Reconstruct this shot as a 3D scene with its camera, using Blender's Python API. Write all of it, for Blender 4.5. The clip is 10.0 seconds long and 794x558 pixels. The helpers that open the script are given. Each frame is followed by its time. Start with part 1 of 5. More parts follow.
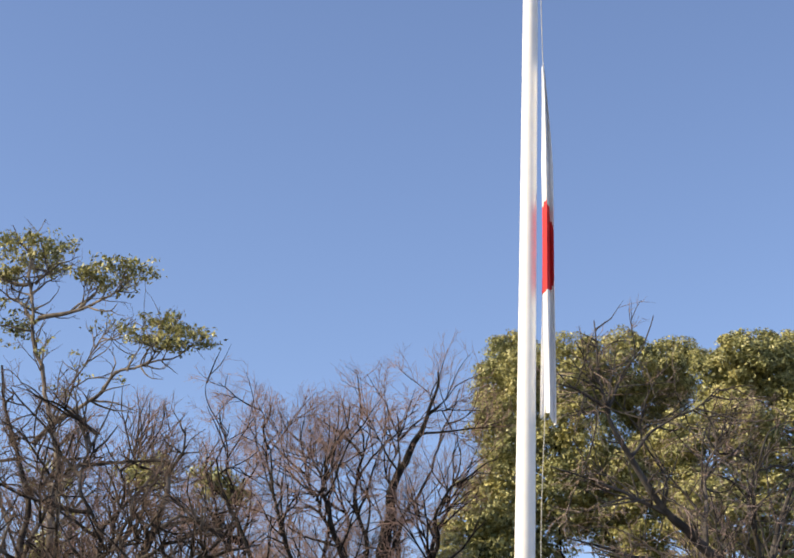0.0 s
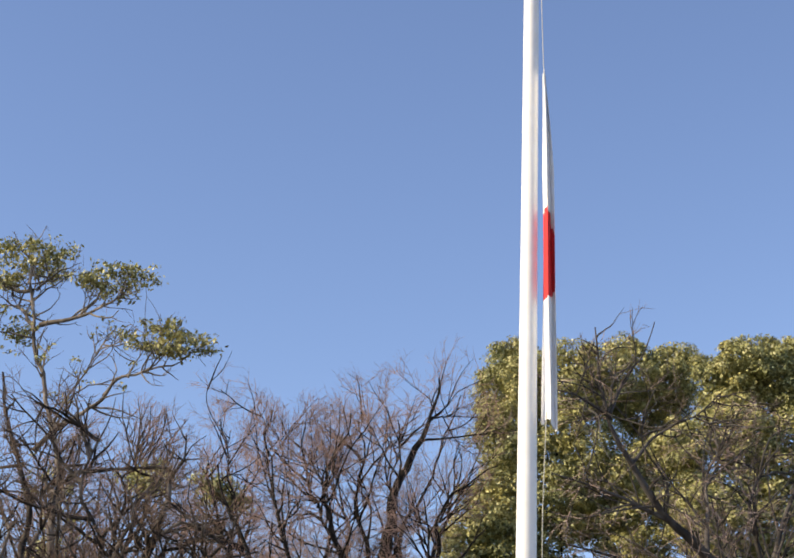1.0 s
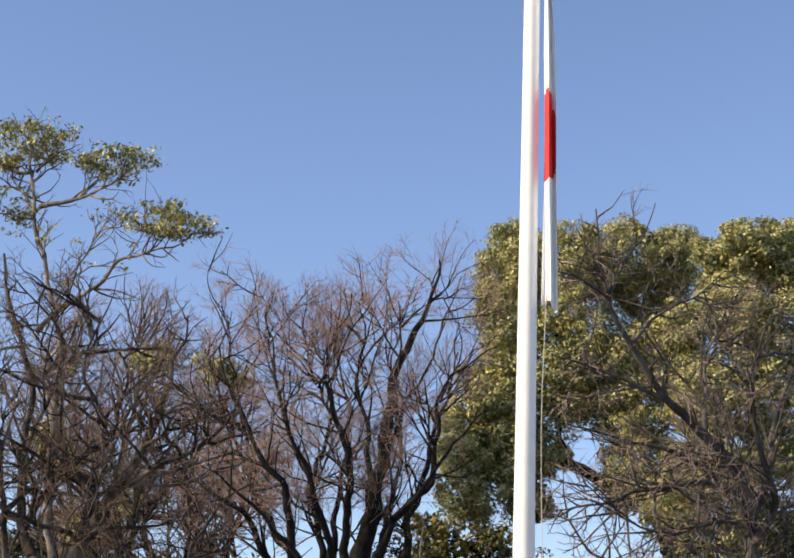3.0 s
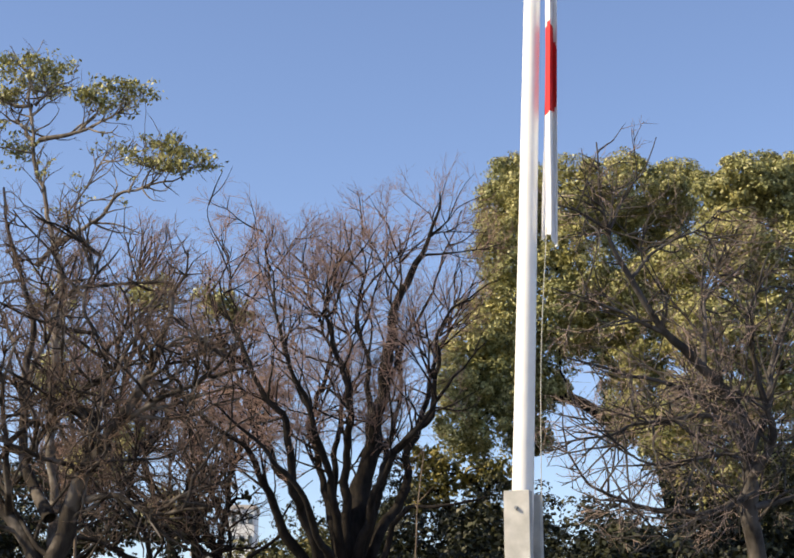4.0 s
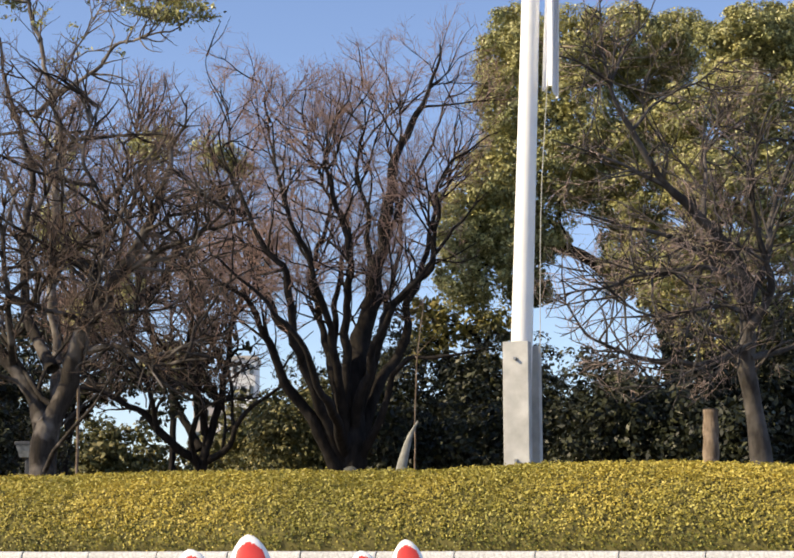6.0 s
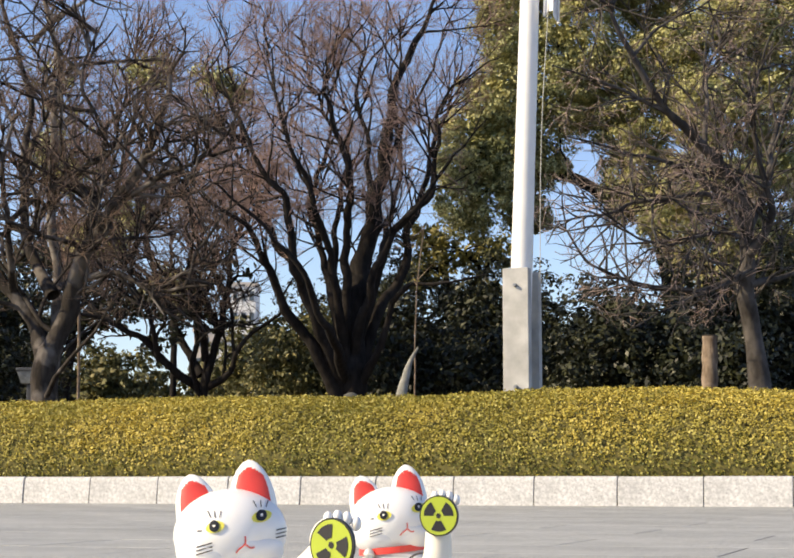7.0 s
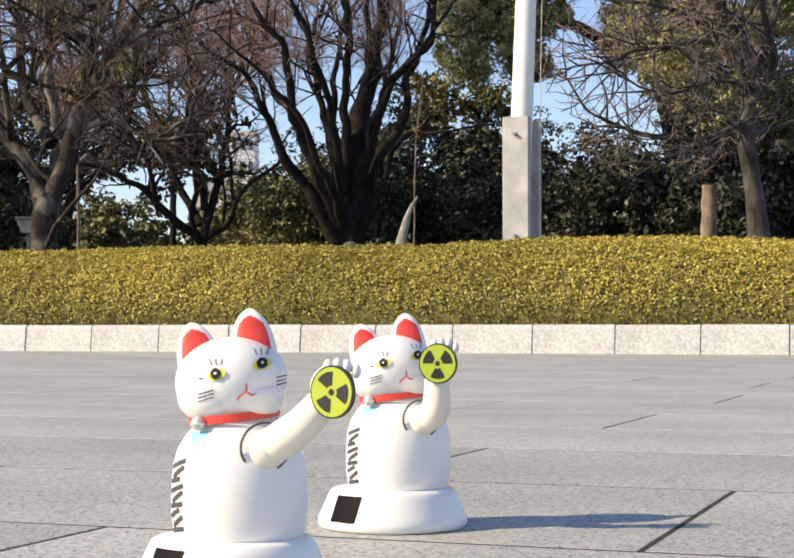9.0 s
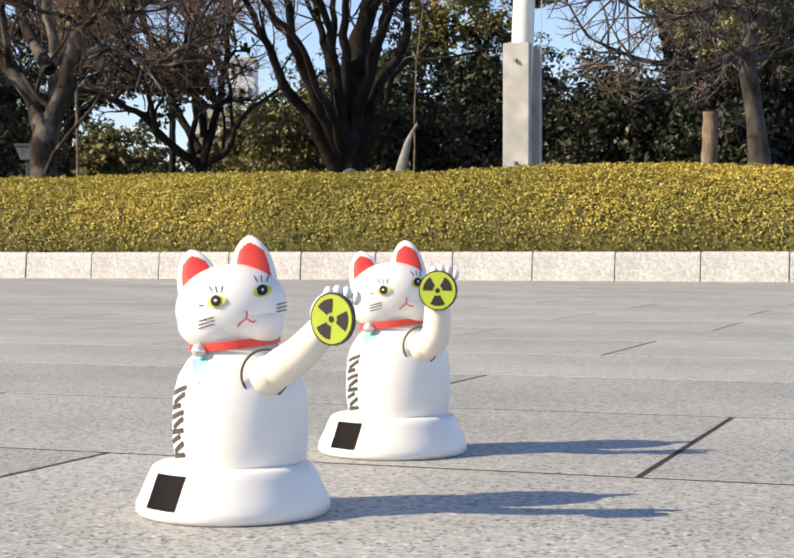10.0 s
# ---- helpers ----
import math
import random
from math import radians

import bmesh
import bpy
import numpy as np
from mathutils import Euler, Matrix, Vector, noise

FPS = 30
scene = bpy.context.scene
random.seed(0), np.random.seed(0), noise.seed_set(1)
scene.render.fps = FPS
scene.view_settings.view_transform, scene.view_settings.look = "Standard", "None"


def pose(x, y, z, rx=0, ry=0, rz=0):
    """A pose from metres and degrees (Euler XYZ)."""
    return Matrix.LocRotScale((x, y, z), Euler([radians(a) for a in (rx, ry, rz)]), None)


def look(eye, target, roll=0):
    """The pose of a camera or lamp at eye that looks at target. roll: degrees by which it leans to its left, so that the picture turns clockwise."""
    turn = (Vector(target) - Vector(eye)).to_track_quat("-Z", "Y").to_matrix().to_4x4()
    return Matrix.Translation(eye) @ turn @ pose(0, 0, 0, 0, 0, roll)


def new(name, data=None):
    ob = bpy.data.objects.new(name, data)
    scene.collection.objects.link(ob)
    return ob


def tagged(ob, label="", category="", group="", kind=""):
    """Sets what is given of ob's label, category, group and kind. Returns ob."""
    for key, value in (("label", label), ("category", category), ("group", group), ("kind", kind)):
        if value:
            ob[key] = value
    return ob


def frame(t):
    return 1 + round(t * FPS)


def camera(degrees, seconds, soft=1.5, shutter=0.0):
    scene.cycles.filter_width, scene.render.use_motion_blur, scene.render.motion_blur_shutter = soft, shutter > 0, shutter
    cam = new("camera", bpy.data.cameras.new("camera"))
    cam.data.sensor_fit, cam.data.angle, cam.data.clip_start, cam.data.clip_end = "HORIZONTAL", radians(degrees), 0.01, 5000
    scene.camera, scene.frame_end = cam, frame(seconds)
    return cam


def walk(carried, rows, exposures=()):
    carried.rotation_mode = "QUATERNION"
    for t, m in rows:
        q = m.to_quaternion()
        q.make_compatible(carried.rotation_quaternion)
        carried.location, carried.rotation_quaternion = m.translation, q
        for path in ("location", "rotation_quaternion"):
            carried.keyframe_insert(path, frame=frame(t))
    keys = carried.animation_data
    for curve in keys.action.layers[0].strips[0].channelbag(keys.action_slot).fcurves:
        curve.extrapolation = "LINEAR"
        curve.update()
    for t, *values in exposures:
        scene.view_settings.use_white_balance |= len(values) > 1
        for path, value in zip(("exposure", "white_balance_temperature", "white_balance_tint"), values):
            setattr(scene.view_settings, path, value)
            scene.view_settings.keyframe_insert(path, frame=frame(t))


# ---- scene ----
from mathutils.bvhtree import BVHTree

# ---- camera: low over the paving, tilting down from the flag to the ground ----
EYE = 0.16
cam = camera(27.53, 10.0, soft=1.9)
ROWS = [
    (0.0, 21.19, -0.038), (0.5, 21.29, -0.014), (1.0, 21.42, 0.0), (1.2, 21.36, 0.0), (1.5, 20.69, 0.0), (2.0, 19.54, 0.02), (2.5, 18.39, 0.02),
    (4.0, 14.9, 0.025), (4.5, 13.64, 0.025), (5.0, 12.3, 0.023), (5.5, 10.98, 0.02), (7.0, 7.08, 0.02), (7.5, 5.77, 0.02),
    (8.0, 4.4, 0.02), (8.5, 3.08, 0.015), (9.0, 1.75, 0.0), (9.5, 0.39, 0.0), (10.0, -0.825, 0.0),
]
walk(cam, [(t, pose(0, 0, EYE, 90 + tilt, 0, yaw)) for t, tilt, yaw in ROWS], exposures=[(0.0, 0.42, 7300, 10.4), (10.0, 0.42, 7300, 10.4)])

# ---- light: a clear winter sky and a low sun ----
SUN_TO = Vector((-0.955, -0.285, 0.655)).normalized()
sun = new("sun", bpy.data.lights.new("sun", "SUN"))
sun.data.energy, sun.data.angle, sun.data.color = 4.9, radians(0.53), (1.0, 0.87, 0.64)
sun.matrix_world = look(SUN_TO * 50, (0, 0, 0))
world = bpy.data.worlds.new("sky")
scene.world = world
world.use_nodes = True
sky = world.node_tree.nodes.new("ShaderNodeTexSky")
sky.sky_type, sky.sun_disc = "NISHITA", False
sky.sun_elevation = math.asin(SUN_TO.z)
sky.sun_rotation = math.atan2(SUN_TO.x, SUN_TO.y)
sky.air_density, sky.dust_density, sky.ozone_density = 1.0, 0.3, 3.5
world.node_tree.nodes["Background"].inputs["Strength"].default_value = 0.145
hue = world.node_tree.nodes.new("ShaderNodeMix")       # the clear winter sky is a little more violet than the model's
hue.data_type, hue.blend_type = "RGBA", "MULTIPLY"
hue.inputs[0].default_value, hue.inputs[7].default_value = 1.0, (0.985, 0.955, 1.08, 1)
world.node_tree.links.new(sky.outputs[0], hue.inputs[6])
world.node_tree.links.new(hue.outputs[2], world.node_tree.nodes["Background"].inputs[0])


# ---- materials ----
def material(name, rough=0.7, metal=0.0, spec=0.5):
    m = bpy.data.materials.new(name)
    m.use_nodes = True
    b = m.node_tree.nodes["Principled BSDF"]
    b.inputs["Roughness"].default_value, b.inputs["Metallic"].default_value = rough, metal
    b.inputs["Specular IOR Level"].default_value = spec
    return m, m.node_tree, b


def node(tree, kind, **values):
    n = tree.nodes.new(kind)
    for key, value in values.items():
        n.inputs[key.replace("_", " ")].default_value = value
    return n


def ramp(tree, source, stops):
    r = tree.nodes.new("ShaderNodeValToRGB")
    while len(r.color_ramp.elements) < len(stops):
        r.color_ramp.elements.new(0.5)
    for e, (at, colour) in zip(r.color_ramp.elements, stops):
        e.position, e.color = at, (*colour, 1)
    tree.links.new(source, r.inputs[0])
    return r.outputs[0]


def mixed(tree, factor, a, b, mode="MIX"):
    n = tree.nodes.new("ShaderNodeMix")
    n.data_type, n.blend_type = "RGBA", mode
    for socket, value in ((n.inputs[0], factor), (n.inputs[6], a), (n.inputs[7], b)):
        if isinstance(value, (int, float)):
            socket.default_value = value
        elif isinstance(value, tuple):
            socket.default_value = (*value, 1)
        else:
            tree.links.new(value, socket)
    return n.outputs[2]


def noise_at(tree, scale, detail=4.0, stretch=(1, 1, 1), rough=0.55):
    co = tree.nodes.new("ShaderNodeTexCoord")
    mp = tree.nodes.new("ShaderNodeMapping")
    mp.inputs["Scale"].default_value = stretch
    tree.links.new(co.outputs["Object"], mp.inputs[0])
    n = node(tree, "ShaderNodeTexNoise", Scale=scale, Detail=detail, Roughness=rough)
    tree.links.new(mp.outputs[0], n.inputs["Vector"])
    return n.outputs[0]


def bump(tree, shader, height, strength, distance):
    b = node(tree, "ShaderNodeBump", Strength=strength, Distance=distance)
    tree.links.new(height, b.inputs["Height"])
    tree.links.new(b.outputs[0], shader.inputs["Normal"])


def plain(name, colour, rough=0.5, metal=0.0, mottle=0.08, scale=40.0, spec=0.5):
    m, t, b = material(name, rough, metal, spec)
    dark = tuple(c * (1 - mottle) for c in colour)
    light = tuple(min(1, c * (1 + mottle)) for c in colour)
    t.links.new(ramp(t, noise_at(t, scale), [(0.3, dark), (0.7, light)]), b.inputs["Base Color"])
    bump(t, b, noise_at(t, scale * 6), 0.1, 0.001)
    return m


def bark(name, dark, light, scale=5.0, patch=0.0, spread=0.5):
    m, t, b = material(name, 0.9, spec=0.2)
    grain = ramp(t, noise_at(t, scale * 3, 6, (1, 1, 0.3)), [(0.3, dark), (0.7, light)])
    blotch = ramp(t, noise_at(t, scale * 0.6, 3), [(spread, (0, 0, 0)), (spread + 0.1, (1, 1, 1))])
    pale = tuple(min(1, c * 2.0 + 0.05) for c in light)
    fac = t.nodes.new("ShaderNodeMath")
    fac.operation = "MULTIPLY"
    t.links.new(blotch, fac.inputs[0])
    fac.inputs[1].default_value = patch
    t.links.new(mixed(t, fac.outputs[0], grain, pale), b.inputs["Base Color"])
    bump(t, b, noise_at(t, scale * 5, 5, (1, 1, 0.25)), 0.6, 0.02)
    return m


def leaf(name, stops, rough=0.5, through_light=0.25):
    m, t, b = material(name, rough, spec=0.4)
    geo = t.nodes.new("ShaderNodeNewGeometry")
    tone = ramp(t, geo.outputs["Random Per Island"], stops)
    patch = ramp(t, noise_at(t, 0.9, 3), [(0.35, (0.7, 0.75, 0.7)), (0.65, (1.15, 1.1, 1.0))])
    colour = mixed(t, 1.0, tone, patch, "MULTIPLY")
    t.links.new(colour, b.inputs["Base Color"])
    lucent = t.nodes.new("ShaderNodeBsdfTranslucent")
    t.links.new(colour, lucent.inputs[0])
    mix = t.nodes.new("ShaderNodeMixShader")
    mix.inputs[0].default_value = through_light
    t.links.new(b.outputs[0], mix.inputs[1])
    t.links.new(lucent.outputs[0], mix.inputs[2])
    t.links.new(mix.outputs[0], t.nodes["Material Output"].inputs[0])
    return m


def granite(name, base, fleck, warm, scale, varied=0.08):
    m, t, b = material(name, 0.62)
    speck = node(t, "ShaderNodeTexVoronoi", Scale=scale)
    co = t.nodes.new("ShaderNodeTexCoord")
    t.links.new(co.outputs["Object"], speck.inputs["Vector"])
    cells = ramp(t, speck.outputs["Color"], [(0.12, fleck), (0.3, base), (0.75, base), (0.95, warm)])
    stain = ramp(t, noise_at(t, 2.3, 6), [(0.3, (0.8, 0.8, 0.79)), (0.7, (1.1, 1.1, 1.08))])
    fine = ramp(t, noise_at(t, scale * 0.35, 5), [(0.3, (0.7, 0.7, 0.71)), (0.7, (1.22, 1.21, 1.19))])
    info = t.nodes.new("ShaderNodeObjectInfo")
    tone = ramp(t, info.outputs["Random"], [(0.0, (1 - varied,) * 3), (1.0, (1 + varied,) * 3)])
    colour = mixed(t, 1.0, mixed(t, 1.0, mixed(t, 1.0, cells, stain, "MULTIPLY"), fine, "MULTIPLY"), tone, "MULTIPLY")
    t.links.new(colour, b.inputs["Base Color"])
    bump(t, b, noise_at(t, scale * 0.5, 4), 0.35, 0.002)
    return m


M_SLAB = granite("paving_granite", (0.405, 0.412, 0.4), (0.085, 0.09, 0.09), (0.65, 0.63, 0.585), 400.0)
M_KERB = granite("kerb_granite", (0.53, 0.53, 0.54), (0.4, 0.4, 0.41), (0.58, 0.58, 0.59), 150.0, 0.04)
M_JOINT = plain("joint_grit", (0.022, 0.017, 0.012), 0.95, mottle=0.4, scale=30)
M_MORTAR = plain("dirty_mortar", (0.2, 0.165, 0.13), 0.95, mottle=0.35, scale=20)
M_SOIL = plain("leaf_litter_soil", (0.09, 0.07, 0.045), 0.95, mottle=0.5, scale=8)
M_GROUND = plain("plain_ground", (0.2, 0.19, 0.17), 0.9, mottle=0.25, scale=2)
M_PAINT = plain("white_pole_paint", (0.82, 0.81, 0.79), 0.45, mottle=0.04, scale=5)
# concrete mottling strengthened to stand in for dappled branch shadows
M_CONCRETE = plain("pale_dappled_concrete", (0.43, 0.425, 0.41), 0.85, mottle=0.32, scale=4)
M_STEEL = plain("dull_steel", (0.3, 0.3, 0.3), 0.4, 0.9)
M_FLAG = plain("white_flag_cloth", (0.82, 0.82, 0.83), 0.8, mottle=0.03)
M_RED = plain("red_flag_cloth", (0.62, 0.03, 0.035), 0.8, mottle=0.08)
M_ROPE = plain("halyard_rope", (0.5, 0.49, 0.45), 0.8)
# pale blotches are flaking bark and also sunlit spots coloured onto dark limbs
M_BARK_PALE = bark("flaking_bark_sunlit_spots", (0.012, 0.0095, 0.008), (0.062, 0.052, 0.045), 4.5, 0.8, 0.53)
M_BARK_ASH = bark("ashen_smooth_bark", (0.045, 0.037, 0.031), (0.18, 0.155, 0.13), 3, 0.5, 0.5)
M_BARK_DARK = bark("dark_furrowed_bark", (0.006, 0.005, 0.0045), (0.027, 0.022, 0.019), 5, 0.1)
M_BARK_GREY = bark("grey_cherry_bark", (0.024, 0.021, 0.019), (0.085, 0.075, 0.068), 4, 0.3)
M_BARK_BROWN = bark("brown_stringy_bark", (0.08, 0.056, 0.04), (0.26, 0.2, 0.15), 6, 0.3)
M_TWIG_GREY = plain("grey_brown_twigs", (0.14, 0.095, 0.072), 0.9, mottle=0.4, scale=3)
M_TWIG_LIGHT = plain("pale_pinkish_twigs", (0.3, 0.225, 0.195), 0.9, mottle=0.35, scale=3)
M_TWIG_RED = plain("reddish_twigs", (0.3, 0.2, 0.165), 0.9, mottle=0.35, scale=3)
M_TWIG_DARK = plain("dark_twigs", (0.13, 0.09, 0.07), 0.9, mottle=0.4, scale=3)
M_CAMPHOR = leaf("olive_evergreen_leaves", [(0.0, (0.13, 0.133, 0.05)), (0.5, (0.34, 0.325, 0.135)), (0.9, (0.52, 0.49, 0.22)), (1.0, (0.66, 0.63, 0.34))], 0.45, 0.12)
# leaf colour taken almost to black: it carries the shade under the trees
M_SHRUB = leaf("shade_dark_glossy_leaves", [(0.0, (0.008, 0.011, 0.006)), (0.6, (0.022, 0.027, 0.012)), (1.0, (0.07, 0.072, 0.032))], 0.5, 0.1)
M_FAR = leaf("dull_olive_leaves", [(0.0, (0.05, 0.055, 0.02)), (0.6, (0.13, 0.125, 0.045)), (1.0, (0.25, 0.21, 0.085))], 0.6, 0.1)
M_YELLOWING = leaf("yellowing_leaves", [(0.0, (0.1, 0.1, 0.03)), (0.6, (0.2, 0.18, 0.055)), (1.0, (0.36, 0.29, 0.085))], 0.5, 0.15)
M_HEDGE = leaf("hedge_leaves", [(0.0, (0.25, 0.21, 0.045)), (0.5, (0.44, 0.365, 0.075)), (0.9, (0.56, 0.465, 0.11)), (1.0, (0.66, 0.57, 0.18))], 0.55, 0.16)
# greener foot leaves, also darkened to hold the shade low on the hedge
M_HEDGE_LOW = leaf("hedge_green_shaded_leaves", [(0.0, (0.08, 0.09, 0.02)), (0.5, (0.21, 0.2, 0.04)), (1.0, (0.38, 0.33, 0.07))], 0.55, 0.12)
M_HEDGE_CORE = plain("hedge_dark_gaps", (0.11, 0.095, 0.026), 0.95, mottle=0.5, scale=20)
M_WALL = plain("white_stucco_wall", (0.75, 0.74, 0.72), 0.8, mottle=0.05, scale=1)
M_TAN = plain("tan_tile_wall", (0.5, 0.45, 0.4), 0.8, mottle=0.1, scale=1)
M_GLASS = plain("dark_window_glass", (0.08, 0.1, 0.12), 0.15, mottle=0.1, scale=1)
M_ROOF = plain("grey_metal_roof", (0.07, 0.07, 0.07), 0.5, 0.3, mottle=0.2)
M_DARK_STONE = plain("dark_grey_stone", (0.09, 0.09, 0.075), 0.9, mottle=0.4, scale=9)
M_STONE = plain("weathered_grey_stone", (0.3, 0.3, 0.27), 0.9, mottle=0.35, scale=9)
M_WHITE = plain("white_gloss_plastic", (0.82, 0.81, 0.79), 0.32, mottle=0.015, scale=60)
M_ARM = plain("cream_plastic", (0.82, 0.77, 0.66), 0.35, mottle=0.02, scale=60)
M_REDP = plain("red_paint", (0.72, 0.06, 0.045), 0.4, mottle=0.05, scale=80)
M_BLACK = plain("black_paint", (0.012, 0.011, 0.011), 0.35, mottle=0.2, scale=80)
M_GREYP = plain("grey_ink", (0.06, 0.058, 0.062), 0.5, mottle=0.2, scale=80)
M_YELLOW = plain("yellow_paint", (0.72, 0.66, 0.1), 0.4, mottle=0.05, scale=80)
M_LIME = plain("lime_sticker", (0.36, 0.44, 0.035), 0.35, mottle=0.05, scale=60)
M_TEAL = plain("turquoise_paint", (0.22, 0.62, 0.62), 0.4, mottle=0.06, scale=80)
M_SOLAR = plain("dark_solar_cell", (0.008, 0.006, 0.007), 0.6, mottle=0.3, scale=30, spec=0.06)
M_BELL = plain("dull_silver_bell", (0.6, 0.58, 0.56), 0.4, 0.3, mottle=0.1, scale=80)
M_PINK = plain("red_lip_paint", (0.7, 0.12, 0.1), 0.4, mottle=0.05, scale=80)


# ---- building helpers ----
def mesh_from(name, verts, faces, mat=None, smooth=False):
    me = bpy.data.meshes.new(name)
    me.from_pydata(verts, [], faces)
    if mat:
        me.materials.append(mat)
    if smooth:
        me.polygons.foreach_set("use_smooth", [True] * len(me.polygons))
    me.update()
    return me


def quads_mesh(name, verts, quads, mat, smooth=False):
    """verts (n, 3) and quads (m, 4) as arrays."""
    verts, quads = np.asarray(verts, np.float32), np.asarray(quads, np.int32)
    me = bpy.data.meshes.new(name)
    me.vertices.add(len(verts))
    me.vertices.foreach_set("co", verts.ravel())
    me.loops.add(quads.size)
    me.loops.foreach_set("vertex_index", quads.ravel())
    me.polygons.add(len(quads))
    me.polygons.foreach_set("loop_start", np.arange(0, quads.size, 4, dtype=np.int32))
    if smooth:
        me.polygons.foreach_set("use_smooth", np.ones(len(quads), bool))
    me.materials.append(mat)
    me.update(calc_edges=True)
    me.validate()
    return me


def thing(name, base, label, category, group="", kind=""):
    """An Empty at a thing's base, to parent its parts."""
    ob = new(name)
    ob.matrix_world = base if isinstance(base, Matrix) else Matrix.Translation(base)
    return tagged(ob, label, category, group, kind)


def part(name, data, mat, parent, label="", m=None, kind=""):
    """A bmesh or a mesh, in its parent's space, as one mesh object under it."""
    if isinstance(data, bmesh.types.BMesh):
        me = bpy.data.meshes.new(name)
        data.to_mesh(me)
        data.free()
        me.materials.append(mat)
        data = me
    ob = new(name, data)
    ob.parent = parent
    if m is not None:
        ob.matrix_local = m
    return tagged(ob, label, kind=kind)


def box(sx, sy, sz, at=(0, 0, 0), bevel=0.0, bm=None):
    bm = bm or bmesh.new()
    made = bmesh.ops.create_cube(bm, size=1.0)["verts"]
    bmesh.ops.transform(bm, matrix=Matrix.Translation(at) @ Matrix.Diagonal((sx, sy, sz, 1)), verts=made)
    if bevel:
        edges = list({e for v in made for e in v.link_edges})
        bmesh.ops.bevel(bm, geom=edges, offset=bevel, segments=2, affect="EDGES", profile=0.5)
    return bm


def lathe(profile, sides=32, bm=None, centre=(0, 0), squash=1.0):
    """A turned solid from (radius, height) pairs."""
    bm = bm or bmesh.new()
    rings = []
    for r, z in profile:
        rings.append([bm.verts.new((centre[0] + r * math.cos(a), centre[1] + squash * r * math.sin(a), z))
                      for a in (2 * math.pi * k / sides for k in range(sides))])
    for low, high in zip(rings, rings[1:]):
        for k in range(sides):
            f = bm.faces.new((low[k], low[(k + 1) % sides], high[(k + 1) % sides], high[k]))
            f.smooth = True
    bm.faces.new(rings[0][::-1])
    bm.faces.new(rings[-1])
    return bm


def tube_arrays(pts, radii, sides):
    pts = np.asarray(pts, float)
    tangent = np.gradient(pts, axis=0)
    tangent /= np.linalg.norm(tangent, axis=1)[:, None] + 1e-9
    ref = np.array((0.31, 0.9, 0.2)) if abs(tangent[0][1]) < 0.8 else np.array((1.0, 0.1, 0.2))
    u = np.cross(tangent, ref)
    u /= np.linalg.norm(u, axis=1)[:, None] + 1e-9
    w = np.cross(tangent, u)
    a = np.arange(sides) * 2 * math.pi / sides
    ring = pts[:, None] + np.asarray(radii)[:, None, None] * (u[:, None] * np.cos(a)[None, :, None] + w[:, None] * np.sin(a)[None, :, None])
    n = len(pts)
    i, k = np.meshgrid(np.arange(n - 1), np.arange(sides), indexing="ij")
    k2 = (k + 1) % sides
    quads = np.stack([i * sides + k, i * sides + k2, (i + 1) * sides + k2, (i + 1) * sides + k], -1).reshape(-1, 4)
    return ring.reshape(-1, 3), quads


def joined(chunks):
    verts, quads, at = [], [], 0
    for v, q in chunks:
        verts.append(v)
        quads.append(q + at)
        at += len(v)
    return np.concatenate(verts), np.concatenate(quads)


def smooth_line(points, step):
    """A rounded line through the points, in steps of about that length."""
    p = [np.array(a, float) for a in points]
    p = [2 * p[0] - p[1]] + p + [2 * p[-1] - p[-2]]
    out = []
    for a, b, c, d in zip(p, p[1:], p[2:], p[3:]):
        n = max(2, int(np.linalg.norm(c - b) / step))
        for t in np.arange(n) / n:
            out.append(0.5 * (2 * b + (c - a) * t + (2 * a - 5 * b + 4 * c - d) * t * t + (3 * b - a - 3 * c + d) * t ** 3))
    out.append(p[-2])
    return np.array(out)


def in_ellipsoid(rng, centre, radii, hollow=0.3):
    v = rng.normal(size=3)
    v /= np.linalg.norm(v)
    return np.array(centre) + v * np.array(radii) * (hollow + (1 - hollow) * rng.random() ** 0.6)


